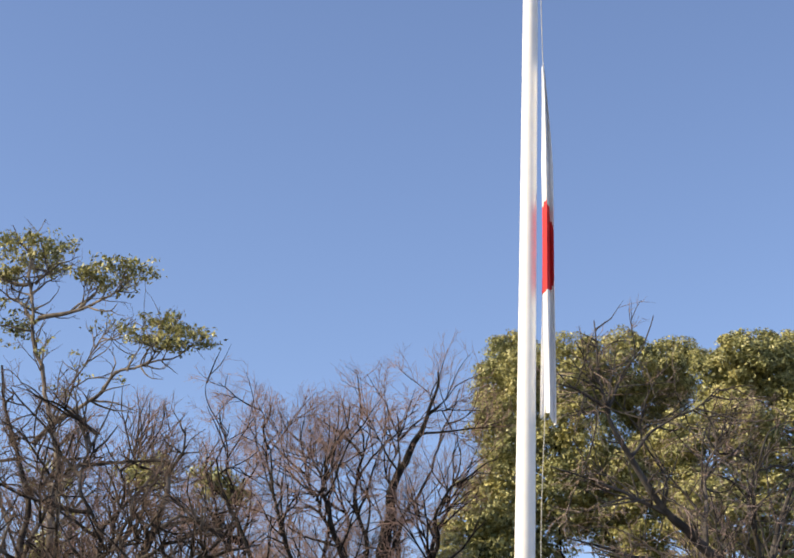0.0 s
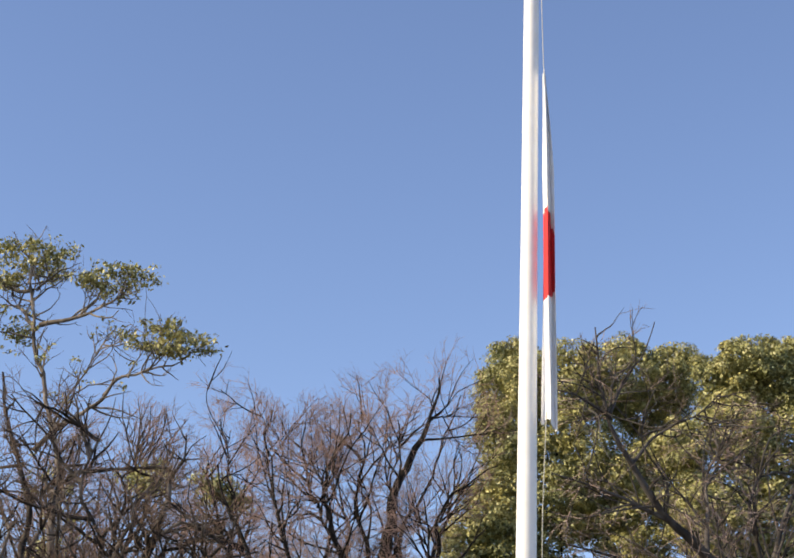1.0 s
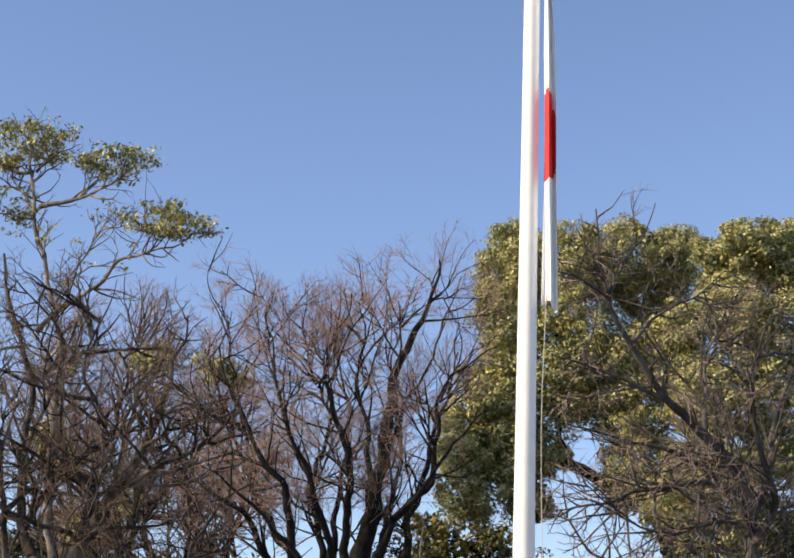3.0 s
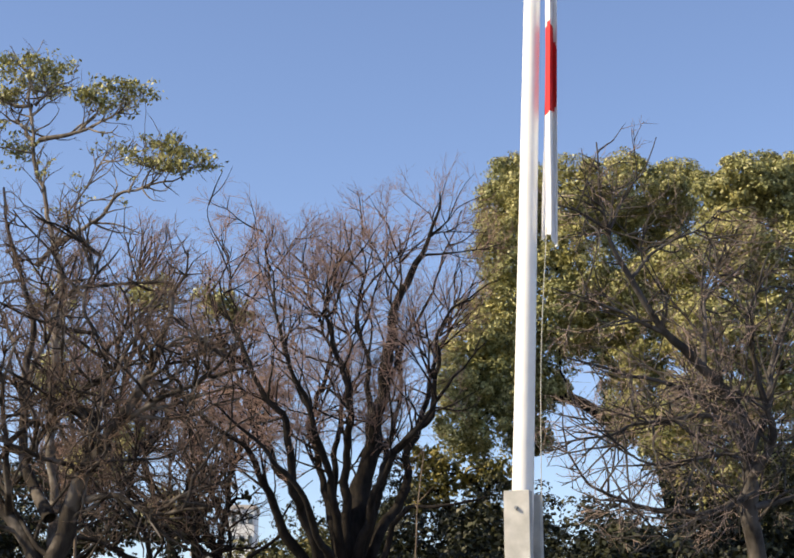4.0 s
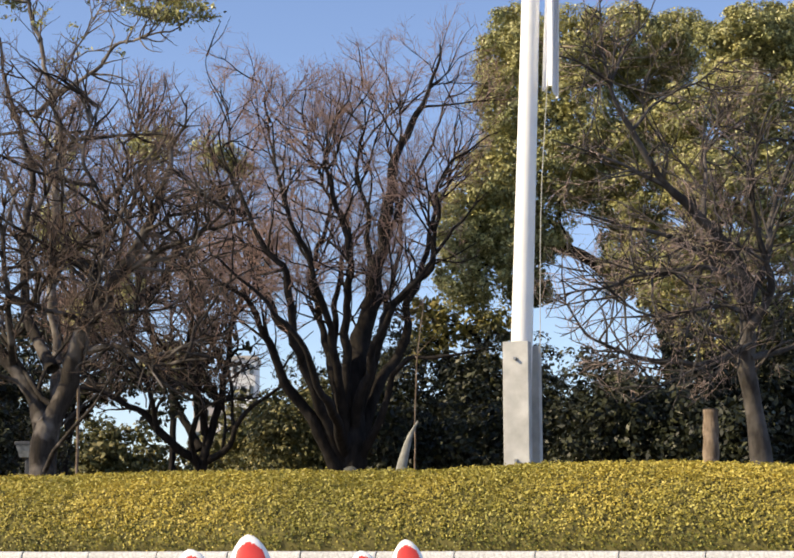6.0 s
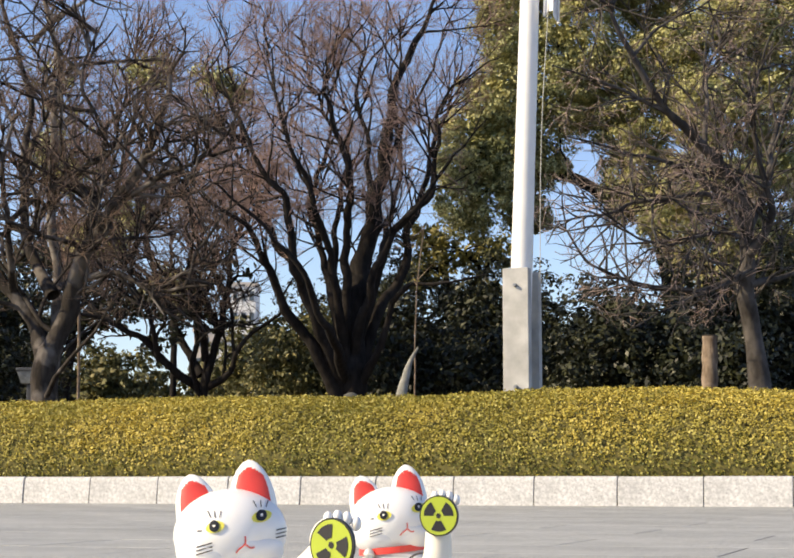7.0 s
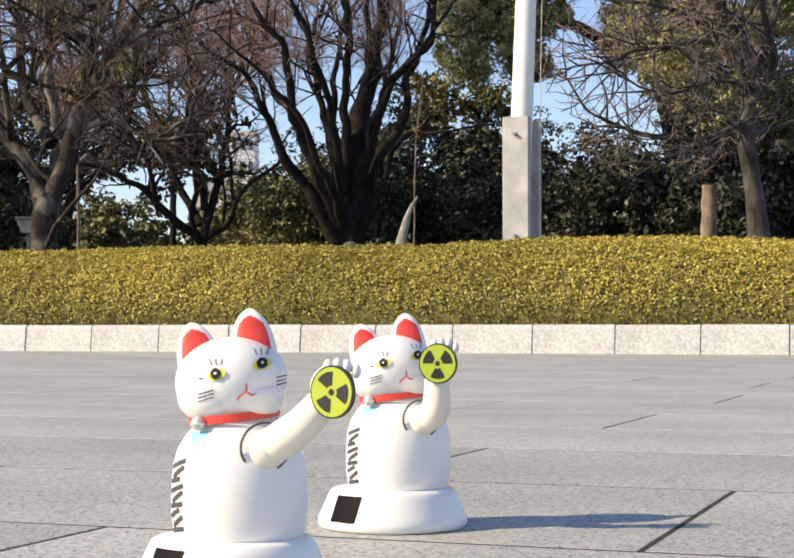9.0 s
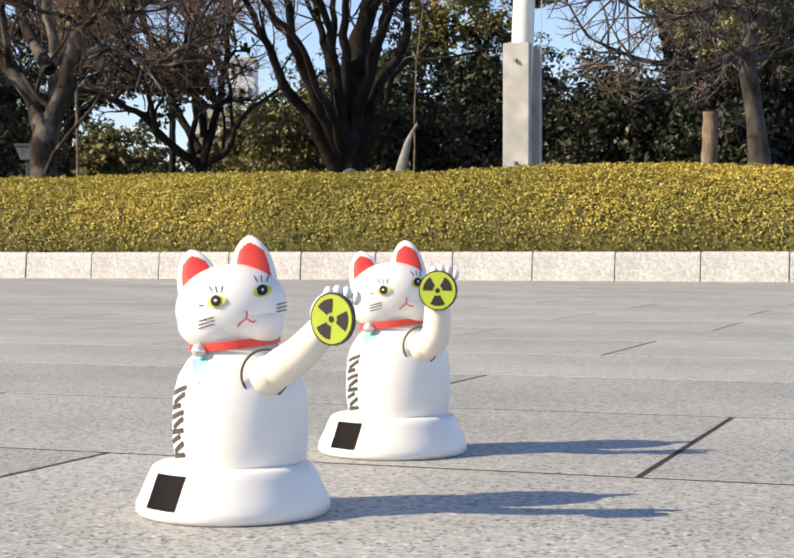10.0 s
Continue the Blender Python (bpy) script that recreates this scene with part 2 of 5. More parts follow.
def branching(seed, limbs, crowns, count, step=0.22, wobble=0.05, lift=0.25, girths=()):
    """Limbs along given lines, then a branch to each of many places in the crown. Returns nodes and parents."""
    rng = np.random.default_rng(seed)
    pos, par, way, girth = [], [], [], []

    def chain(line, start, thick=(0, 0)):
        last = start
        for k, p in enumerate(line):
            q = p + np.array(noise.noise_vector(Vector(p) * 0.9)) * wobble * 1.2 + np.array(noise.noise_vector(Vector(p) * 3.1)) * wobble * 0.6
            d = q - (pos[last] if last >= 0 else p - np.array((0, 0, 0.3)))
            pos.append(q)
            par.append(last)
            girth.append(thick[0] + (thick[1] - thick[0]) * (k / max(1, len(line) - 1)) ** 0.7)
            way.append(d / (np.linalg.norm(d) + 1e-9))
            last = len(pos) - 1

    for k, limb in enumerate(limbs):
        line = smooth_line(limb, step)
        thick = girths[k] if k < len(girths) else (0, 0)
        if k == 0:
            chain(line, -1, thick)
        else:
            near = int(np.argmin(np.linalg.norm(np.array(pos) - line[0], axis=1)))
            chain(line[1:], near, thick)
    size = np.array([r[0] * r[1] * r[2] for _, r in crowns]) ** 0.5
    share = size / size.sum()
    goals = [in_ellipsoid(rng, *crowns[rng.choice(len(crowns), p=share)]) for _ in range(count)]
    for g in goals:
        have, ways = np.array(pos), np.array(way)
        d = g - have
        dist = np.linalg.norm(d, axis=1) + 1e-6
        cost = dist * (1.0 + 1.3 * (1 - (d * ways).sum(1) / dist))
        cost[:6] += 3
        s = int(np.argmin(cost))
        length = dist[s]
        if length < 0.12:
            continue
        bend = have[s] + ways[s] * length * 0.38 + (d[s] / dist[s]) * length * 0.12 + np.array((0, 0, lift * length * 0.12)) + rng.normal(size=3) * length * 0.06
        n = max(2, int(length / step))
        t = (np.arange(1, n + 1) / n)[:, None]
        chain((1 - t) ** 2 * have[s] + 2 * t * (1 - t) * bend + t * t * g, s)
    return np.array(pos), np.array(par), np.array(way), np.array(girth), rng


def wood(pos, par, girth, thick, least=0.005, power=0.62):
    """Radii by the number of tips that a node carries, and the tubes of all branches."""
    n = len(pos)
    tips, kids = np.zeros(n), [[] for _ in range(n)]
    for k in range(n - 1, -1, -1):
        tips[k] = max(tips[k], 1)
        if par[k] >= 0:
            tips[par[k]] += tips[k]
            kids[par[k]].append(k)
    radius = np.maximum(least, thick * (tips / tips[0]) ** power)
    for k in range(n):
        if girth[k] > 0:
            radius[k] = girth[k]
        elif par[k] >= 0:
            radius[k] = max(least, min(radius[k], radius[par[k]] * (0.75 if girth[par[k]] > 0 else 1.0)))
    chunks = []
    starts = [(0, -1)]
    while starts:
        k, before = starts.pop()
        line = [before, k] if before >= 0 else [k]
        while kids[k]:
            order = sorted(kids[k], key=lambda c: -tips[c])
            starts += [(c, k) for c in order[1:]]
            k = order[0]
            line.append(k)
        if len(line) < 2:
            continue
        r = radius[line].copy()
        r[0] = min(r[0], r[1] * 1.25) if before >= 0 else r[0] * 1.25
        r[-1] *= 0.5
        chunks.append(tube_arrays(pos[line], r, 10 if r[0] > 0.06 else 6 if r[0] > 0.02 else 4))
    return chunks, radius


def leaves(rng, at, facing, length, width, droop=0.0):
    """Folded leaves, each of four corners, at the places given."""
    n = len(at)
    nor = facing / (np.linalg.norm(facing, axis=1)[:, None] + 1e-9)
    along = np.cross(nor, rng.normal(size=(n, 3)))
    along[:, 2] -= droop
    along /= np.linalg.norm(along, axis=1)[:, None] + 1e-9
    side = np.cross(nor, along)
    size = (0.65 + 0.7 * rng.random(n))[:, None]
    a = at - along * length * 0.5 * size
    b = at + side * width * 0.5 * size + nor * width * 0.18 * size
    c = at + along * length * 0.5 * size - nor * length * 0.1
    d = at - side * width * 0.5 * size + nor * width * 0.18 * size
    verts = np.stack([a, b, c, d], 1).reshape(-1, 3)
    return verts, np.arange(n * 4).reshape(-1, 4)


def tubes(lines, thick, thin, sides):
    """Many tapering tubes at once, along lines (n, m, 3), from one radius to another."""
    n, m, _ = lines.shape
    tangent = np.gradient(lines, axis=1)
    tangent /= np.linalg.norm(tangent, axis=2)[..., None] + 1e-9
    ref = np.where(np.abs(tangent[:, :1, 2:3]) > 0.7, np.array((1.0, 0.2, 0.0)), np.array((0.1, 0.2, 1.0)))
    u = np.cross(tangent, np.broadcast_to(ref, tangent.shape))
    u /= np.linalg.norm(u, axis=2)[..., None] + 1e-9
    w = np.cross(tangent, u)
    r = np.asarray(thick)[:, None] + (np.asarray(thin) - np.asarray(thick))[:, None] * np.linspace(0, 1, m)[None]
    a = np.arange(sides) * 2 * math.pi / sides
    ring = lines[:, :, None] + r[:, :, None, None] * (u[:, :, None] * np.cos(a)[:, None] + w[:, :, None] * np.sin(a)[:, None])
    i, j, k = np.meshgrid(np.arange(n) * m * sides, np.arange(m - 1) * sides, np.arange(sides), indexing="ij")
    k2 = (k + 1) % sides
    quads = np.stack([i + j + k, i + j + k2, i + j + sides + k2, i + j + sides + k], -1).reshape(-1, 4)
    return ring.reshape(-1, 3), quads


def ramify(rng, lines, radii, crowns, rate, length, angle, radius, first=0.2, joints=4, curl=0.12, up=0.05, flat=1.0):
    """Side shoots along many lines: their own lines and radii. Shoots that would leave the crown are cut short or left out."""
    n, m, _ = lines.shape
    span = np.linalg.norm(np.diff(lines, axis=1), axis=2).sum(1)
    parent = np.repeat(np.arange(n), rng.poisson(span * rate * (1 - first)))
    at = first + (1 - first) * rng.random(len(parent)) ** 0.9
    i = np.minimum((at * (m - 1)).astype(int), m - 2)
    f = (at * (m - 1) - i)[:, None]
    start = lines[parent, i] * (1 - f) + lines[parent, i + 1] * f
    way = lines[parent, i + 1] - lines[parent, i]
    way /= np.linalg.norm(way, axis=1)[:, None] + 1e-9
    side = np.cross(way, rng.normal(size=way.shape))
    side /= np.linalg.norm(side, axis=1)[:, None] + 1e-9
    turn = np.radians(angle * (0.55 + 0.9 * rng.random(len(parent))))[:, None]
    way = way * np.cos(turn) + side * np.sin(turn) * np.array((1, 1, flat))
    size = length * (0.45 + 0.9 * rng.random(len(parent))) * (1.15 - 0.5 * at)

    def inside(p):
        return np.min([(((p - np.array(c)) / np.array(r)) ** 2).sum(1) for c, r in crowns], axis=0)

    size = np.where(inside(start + way * size[:, None]) > 1.25, size * 0.6, size)
    keep = inside(start + way * size[:, None]) < 1.55
    start, way, size = start[keep], way[keep], size[keep]
    r0 = np.minimum(radius * (0.6 + 0.6 * size / length), radii[parent[keep]] * 0.8)
    out = [start]
    for _ in range(joints):
        way = way + rng.normal(size=way.shape) * curl + np.array((0, 0, up))
        way /= np.linalg.norm(way, axis=1)[:, None]
        out.append(out[-1] + way * size[:, None] / joints)
    return np.stack(out, 1), r0


def bare_tree(name, label, seed, base, limbs, crowns, bark_mat, twig_mat, girths, orders, category="tree", wobble=0.06):
    """A leafless tree: limbs along given lines with their girths, then one order of shoots on another. Returns the last shoots too."""
    tree = thing(name, base, label, category)
    off = np.array(base)
    rng = np.random.default_rng(seed)
    heavy, fine, first = [], [], []
    for limb, (thick, thin) in zip(limbs, girths):
        line = smooth_line(limb, 0.12)
        bend = np.minimum(1, np.linspace(0, 3, len(line)))[:, None]
        line = line + bend * wobble * np.array([np.array(noise.noise_vector(Vector(p) * 1.1)) + 0.55 * np.array(noise.noise_vector(Vector(p) * 3.3)) for p in line])
        s = np.linspace(0, 1, len(line))
        heavy.append(tube_arrays(line, (thick + (thin - thick) * s ** 0.75) * (1 + 0.06 * np.sin(s * 40 + thick * 90)), 12 if thick > 0.08 else 8))
        pick = np.linspace(0, len(line) - 1, 13).astype(int)
        first.append((line[pick], (thick + thin) / 2))
    lines, radii = np.array([l for l, _ in first]), np.array([r for _, r in first])
    for k, order in enumerate(orders):
        lines, radii = ramify(rng, lines, radii, crowns, **order)
        made = tubes(lines, radii, radii * 0.28, 6 if k == 0 else 4 if k == 1 else 3)
        (heavy if k < 2 else fine).append(made)
    v, q = joined(heavy)
    part("trunk", quads_mesh("trunk", v - off, q, bark_mat, True), None, tree)
    v, q = joined(fine)
    part("brushwood", quads_mesh("brushwood", v - off, q, twig_mat), None, tree, kind="stuff")
    return tree, lines, rng


def clumps(rng, lumps, per_square, leaf_len, leaf_wid, sub=0.35, droop=0.0, flat=1.0):
    """Leaves in uneven tufts over the outside of rounded lumps (centre, radii)."""
    at, facing = [], []
    for centre, radii in lumps:
        centre, radii = np.array(centre), np.array(radii)
        mean = float(radii.mean())
        area = 4 * math.pi * mean * mean
        tufts = max(6, int(area / (sub * sub * 1.6)))
        for _ in range(tufts):
            v = rng.normal(size=3)
            v /= np.linalg.norm(v)
            c = centre + v * radii * (0.72 + 0.36 * rng.random())
            n = int(per_square * 2.2 * sub * sub * (0.6 + 0.8 * rng.random()))
            w = rng.normal(size=(n, 3)) + v * 0.7 + np.array((0, 0, 0.4))
            w /= np.linalg.norm(w, axis=1)[:, None]
            r = sub * (0.55 + 0.6 * rng.random()) * (0.45 + 0.6 * rng.random((n, 1)))
            at.append(c + w * r * np.array((1, 1, 0.75 * flat)))
            facing.append(w * 1.1 + rng.normal(size=(n, 3)) * 0.45 + np.array((-0.1, 0, 0.2)))
    at, facing = np.concatenate(at), np.concatenate(facing)
    return leaves(rng, at, facing, leaf_len, leaf_wid, droop)


def leafy_tree(name, label, seed, base, limbs, lumps, thick, bark_mat, leaf_mat, per_square=1050, leaf_len=0.058, leaf_wid=0.034, sub=0.29, count=60,
               category="tree", droop=0.0, flat=1.0):
    tree = thing(name, base, label, category)
    off = np.array(base)
    pos, par, way, girth, rng = branching(seed, limbs, [(c, tuple(0.8 * a for a in r)) for c, r in lumps], count)
    v, q = joined(wood(pos, par, girth, thick)[0])
    part("trunk", quads_mesh("trunk", v - off, q, bark_mat, True), None, tree)
    inner = []
    for c, r in lumps:
        inner += [in_ellipsoid(rng, c, r, 0.1) for _ in range(int(per_square * 1.5))]
    inner = np.array(inner)
    v, q = joined([clumps(rng, lumps, per_square, leaf_len, leaf_wid, sub, droop, flat), leaves(rng, inner, rng.normal(size=inner.shape), leaf_len * 1.6, leaf_wid * 1.6)])
    part("crown", quads_mesh("crown", v - off, q, leaf_mat), None, tree, kind="stuff")
    return tree


# ---- the large structure ----
TURNED = pose(0, 0, 0, 0, 0, -20)      # kerb, paving and hedge run askew


def plan(t, n, z=0.0):
    """A place by its way along the kerb and its way towards it."""
    return TURNED @ Vector((t, n, z))


ground = new("ground", mesh_from("ground", [(-3000, -3000, -0.06), (3000, -3000, -0.06), (3000, 3000, -0.06), (-3000, 3000, -0.06)], [(0, 1, 2, 3)], M_GROUND))
tagged(ground, "flat open ground reaching the horizon", "ground", kind="structure")

bm = box(60, 70, 0.5, (0, 45.13, -0.11))
bed = new("planting_bed", bpy.data.meshes.new("planting_bed"))
bm.to_mesh(bed.data)
bm.free()
bed.data.materials.append(M_SOIL)
bed.matrix_world = TURNED
tagged(bed, "raised planting bed of brown soil behind the kerb", "planting bed", kind="structure")

# ---- flagpole with its concrete cheeks ----
POLE = Vector((1.084, 14.0, 0.14))


def flagpole():
    pole = thing("flagpole", POLE, "tall white tapered flagpole held in a concrete stand", "flagpole")
    bm = lathe([(0.096, 0.3), (0.095, 1.9), (0.086, 4.0), (0.079, 5.7), (0.074, 8.5), (0.06, 11.5), (0.055, 12.2), (0.02, 12.24)], 14)
    for v in bm.verts:
        v.co.x += 0.0385 * (v.co.z - 1.9)
    part("shaft", bm, M_PAINT, pole)
    bm = bmesh.new()
    bmesh.ops.create_uvsphere(bm, u_segments=16, v_segments=10, radius=0.09, matrix=Matrix.Translation((0.398, 0, 12.32)))
    part("finial", bm, M_STEEL, pole)
    turned = pose(0.0, 0, 0, 0, 0, -20)
    for y in (-0.17, 0.17):
        cheek = part("cheek", box(0.228, 0.1, 1.83, (0.0, y, 0.915), 0.005), M_CONCRETE, pole, "pale concrete cheek of the stand", turned)
        for z in (1.68, 0.81):
            bm = bmesh.new()
            bmesh.ops.create_cone(bm, cap_ends=True, segments=8, radius1=0.018, radius2=0.014, depth=0.04,
                                  matrix=Matrix.Translation((0.0, y + math.copysign(0.065, y), z)) @ Matrix.Rotation(math.pi / 2, 4, "X"))
            part("bolt", bm, M_STEEL, cheek, "steel bolt head")
    for line in ([(0.14, -0.1, 1.3), (0.172, -0.1, 2.98), (0.25, -0.1, 4.2)], [(0.342, -0.09, 7.6), (0.345, -0.09, 8.4), (0.39, -0.08, 12.1)]):
        rope = smooth_line(line, 0.3)
        v, q = tube_arrays(rope, [0.004] * len(rope), 5)
        part("halyard", quads_mesh("halyard", v, q, M_ROPE), None, pole, "thin pale halyard rope")
    return pole


flagpole()


def flag():
    """A limp flag: folded cloth hanging straight down, the red disc showing as a tall sliver."""
    top, low = 7.64, 4.08
    rows, cols = 90, 28
    ob = thing("flag", (POLE.x, POLE.y, POLE.z + low), "limp white flag with a red disc hanging on its halyard", "flag")
    verts, white, red = [], [], []
    for i in range(rows + 1):
        s = i / rows
        z = (top - low) * (1 - s)
        half = 0.056 * min(1, 0.1 + 3.0 * s) * (1 + 0.35 * s + 0.1 * math.sin(7 * s + 1))
        mid = 0.343 - 0.065 * s + 0.022 * math.sin(s * math.pi)
        for k in range(cols + 1):
            a = k / cols
            fold = math.sin(a * 9.0 + 1.3 * math.sin(3 * s))
            x = mid + half * (2 * a - 1) * 0.85 + 0.008 * math.sin(20 * a + 5 * s)
            verts.append((x, -0.09 + 0.055 * fold, z + 0.05 * math.sin(a * 5) * s))
    for i in range(rows):
        for k in range(cols):
            f = (i * (cols + 1) + k, i * (cols + 1) + k + 1, (i + 1) * (cols + 1) + k + 1, (i + 1) * (cols + 1) + k)
            s, a = (i + 0.5) / rows, (k + 0.5) / cols
            disc = abs(s - 0.543) < 0.128 * math.sqrt(max(0, 1 - ((a - 0.3) / 0.72) ** 2))
            (red if disc else white).append(f)
    part("cloth", mesh_from("cloth", verts, white, M_FLAG, True), None, ob)
    part("disc", mesh_from("disc", verts, red, M_RED, True), None, ob, "red disc of the flag")


flag()

# ---- trees ----
tree, shoots, rng = bare_tree(
    "bare_tree", "bare spreading tree with dark limbs and fine reddish twigs", 11, (-0.74, 23.00, 0.15),
    [[(-0.74, 23.00, 0.15), (-0.67, 23.00, 1.85), (-0.64, 23.00, 2.36), (-0.60, 23.00, 2.93), (-0.35, 23.00, 3.95), (-0.18, 23.00, 5.20), (0.12, 23.00, 6.18), (0.45, 23.00, 7.00), (0.60, 23.00, 7.60)],
     [(-0.77, 23.00, 1.14), (-1.30, 22.60, 2.18), (-1.57, 22.40, 2.65), (-1.96, 22.00, 3.36), (-2.40, 21.50, 3.70), (-2.75, 21.50, 4.25)],
     [(-0.77, 23.00, 1.36), (-1.15, 22.40, 2.44), (-1.37, 22.00, 3.09), (-1.63, 21.60, 3.99), (-2.08, 21.50, 4.73), (-2.45, 21.50, 5.86)],
     [(-0.72, 23.00, 1.46), (-0.99, 23.60, 3.00), (-1.30, 23.80, 4.23), (-1.10, 24.00, 5.34), (-1.42, 24.00, 6.76)],
     [(-0.69, 23.00, 1.64), (-0.74, 22.60, 3.45), (-0.66, 22.20, 4.38), (-1.01, 22.00, 5.70), (-0.60, 22.00, 6.72)],
     [(-0.67, 23.00, 1.36), (-0.28, 23.30, 2.46), (0.04, 23.60, 3.30), (0.34, 23.80, 4.23), (0.58, 24.00, 5.34), (0.93, 24.00, 6.44)],
     [(-0.60, 23.00, 2.07), (-0.06, 22.60, 3.52), (0.46, 22.30, 4.19), (0.61, 22.20, 5.24), (1.03, 22.00, 5.77), (1.39, 22.00, 5.99)],
     [(-0.72, 23.00, 1.57), (-0.90, 22.20, 3.25), (-1.27, 21.80, 4.30), (-1.65, 21.60, 5.17), (-1.84, 21.60, 6.10)],
     [(-0.66, 23.00, 1.71), (-0.48, 24.00, 3.66), (-0.11, 24.60, 4.99), (0.37, 25.00, 6.21), (0.86, 25.00, 7.45), (1.00, 25.00, 7.90)],
     [(-0.77, 23.00, 1.43), (-1.42, 23.40, 3.05), (-2.13, 23.80, 4.38), (-2.63, 24.00, 5.65), (-2.97, 24.00, 6.76)],
     [(-2.13, 23.80, 4.38), (-2.40, 24.00, 5.80), (-2.72, 24.00, 7.00), (-2.88, 24.00, 7.80)],
     [(-1.65, 23.20, 5.17), (-1.85, 23.60, 6.30), (-2.12, 24.00, 7.40)],
     [(-0.72, 23.00, 1.64), (-0.86, 23.80, 2.73), (-0.98, 24.20, 3.84), (-0.81, 24.50, 5.29), (-1.02, 24.60, 6.68)],
     [(-0.67, 23.00, 1.78), (-0.34, 22.40, 2.79), (0.11, 22.00, 3.71), (0.66, 21.80, 4.44), (1.22, 21.70, 5.06)],
     [(-0.67, 23.00, 1.64), (-0.53, 23.60, 2.71), (-0.18, 24.00, 3.73), (0.05, 24.20, 4.76), (-0.03, 24.40, 6.06), (0.08, 24.40, 7.30)],
     [(-0.74, 23.00, 1.50), (-0.98, 21.80, 2.24), (-1.42, 21.20, 3.11), (-2.06, 20.80, 3.72), (-2.50, 20.60, 4.08)],
     [(-0.35, 23.00, 3.95), (-0.47, 23.40, 4.91), (-0.63, 23.60, 5.90), (-0.45, 23.80, 6.80), (-0.50, 23.80, 7.30)],
     [(-0.67, 23.00, 1.28), (-0.17, 22.60, 2.18), (0.18, 22.20, 2.83), (0.66, 22.00, 2.88), (1.21, 22.00, 2.95)]],
    [((0.04, 23.00, 7.1), (1.5, 1.7, 1.1)), ((0.75, 23.30, 7.15), (0.95, 1.3, 1.05)), ((-1.21, 23.00, 6.25), (1.2, 1.7, 1.1)), ((-2.33, 23.00, 6.56), (0.85, 1.4, 1.1)), ((-2.65, 24.00, 7.35), (0.6, 1.0, 0.75)),
     ((-0.69, 23.00, 5.50), (2.0, 2.0, 1.4)), ((-2.02, 22.50, 4.44), (1.2, 1.4, 1.2)), ((-0.17, 23.00, 4.61), (1.3, 1.5, 1.2)), ((-2.45, 23.00, 5.57), (1.0, 1.4, 1.3))],
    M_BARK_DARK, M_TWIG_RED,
    [(0.28, 0.012)] + [(0.13, 0.01), (0.12, 0.01), (0.095, 0.008), (0.1, 0.008), (0.125, 0.01), (0.105, 0.008), (0.095, 0.008), (0.09, 0.008), (0.1, 0.008), (0.035, 0.006), (0.03, 0.006), (0.09, 0.008), (0.095, 0.008), (0.08, 0.008), (0.095, 0.008), (0.06, 0.008), (0.085, 0.012)],
    [dict(rate=4.6, length=1.15, angle=44, radius=0.018, first=0.38, joints=7, up=0.04, curl=0.13), dict(rate=4.8, length=0.85, angle=42, radius=0.0085, joints=5, up=0.04),
     dict(rate=13.0, length=0.48, angle=42, radius=0.0042, joints=3, up=0.03), dict(rate=15.0, length=0.25, angle=40, radius=0.0029, joints=2, up=0.02)], wobble=0.13)

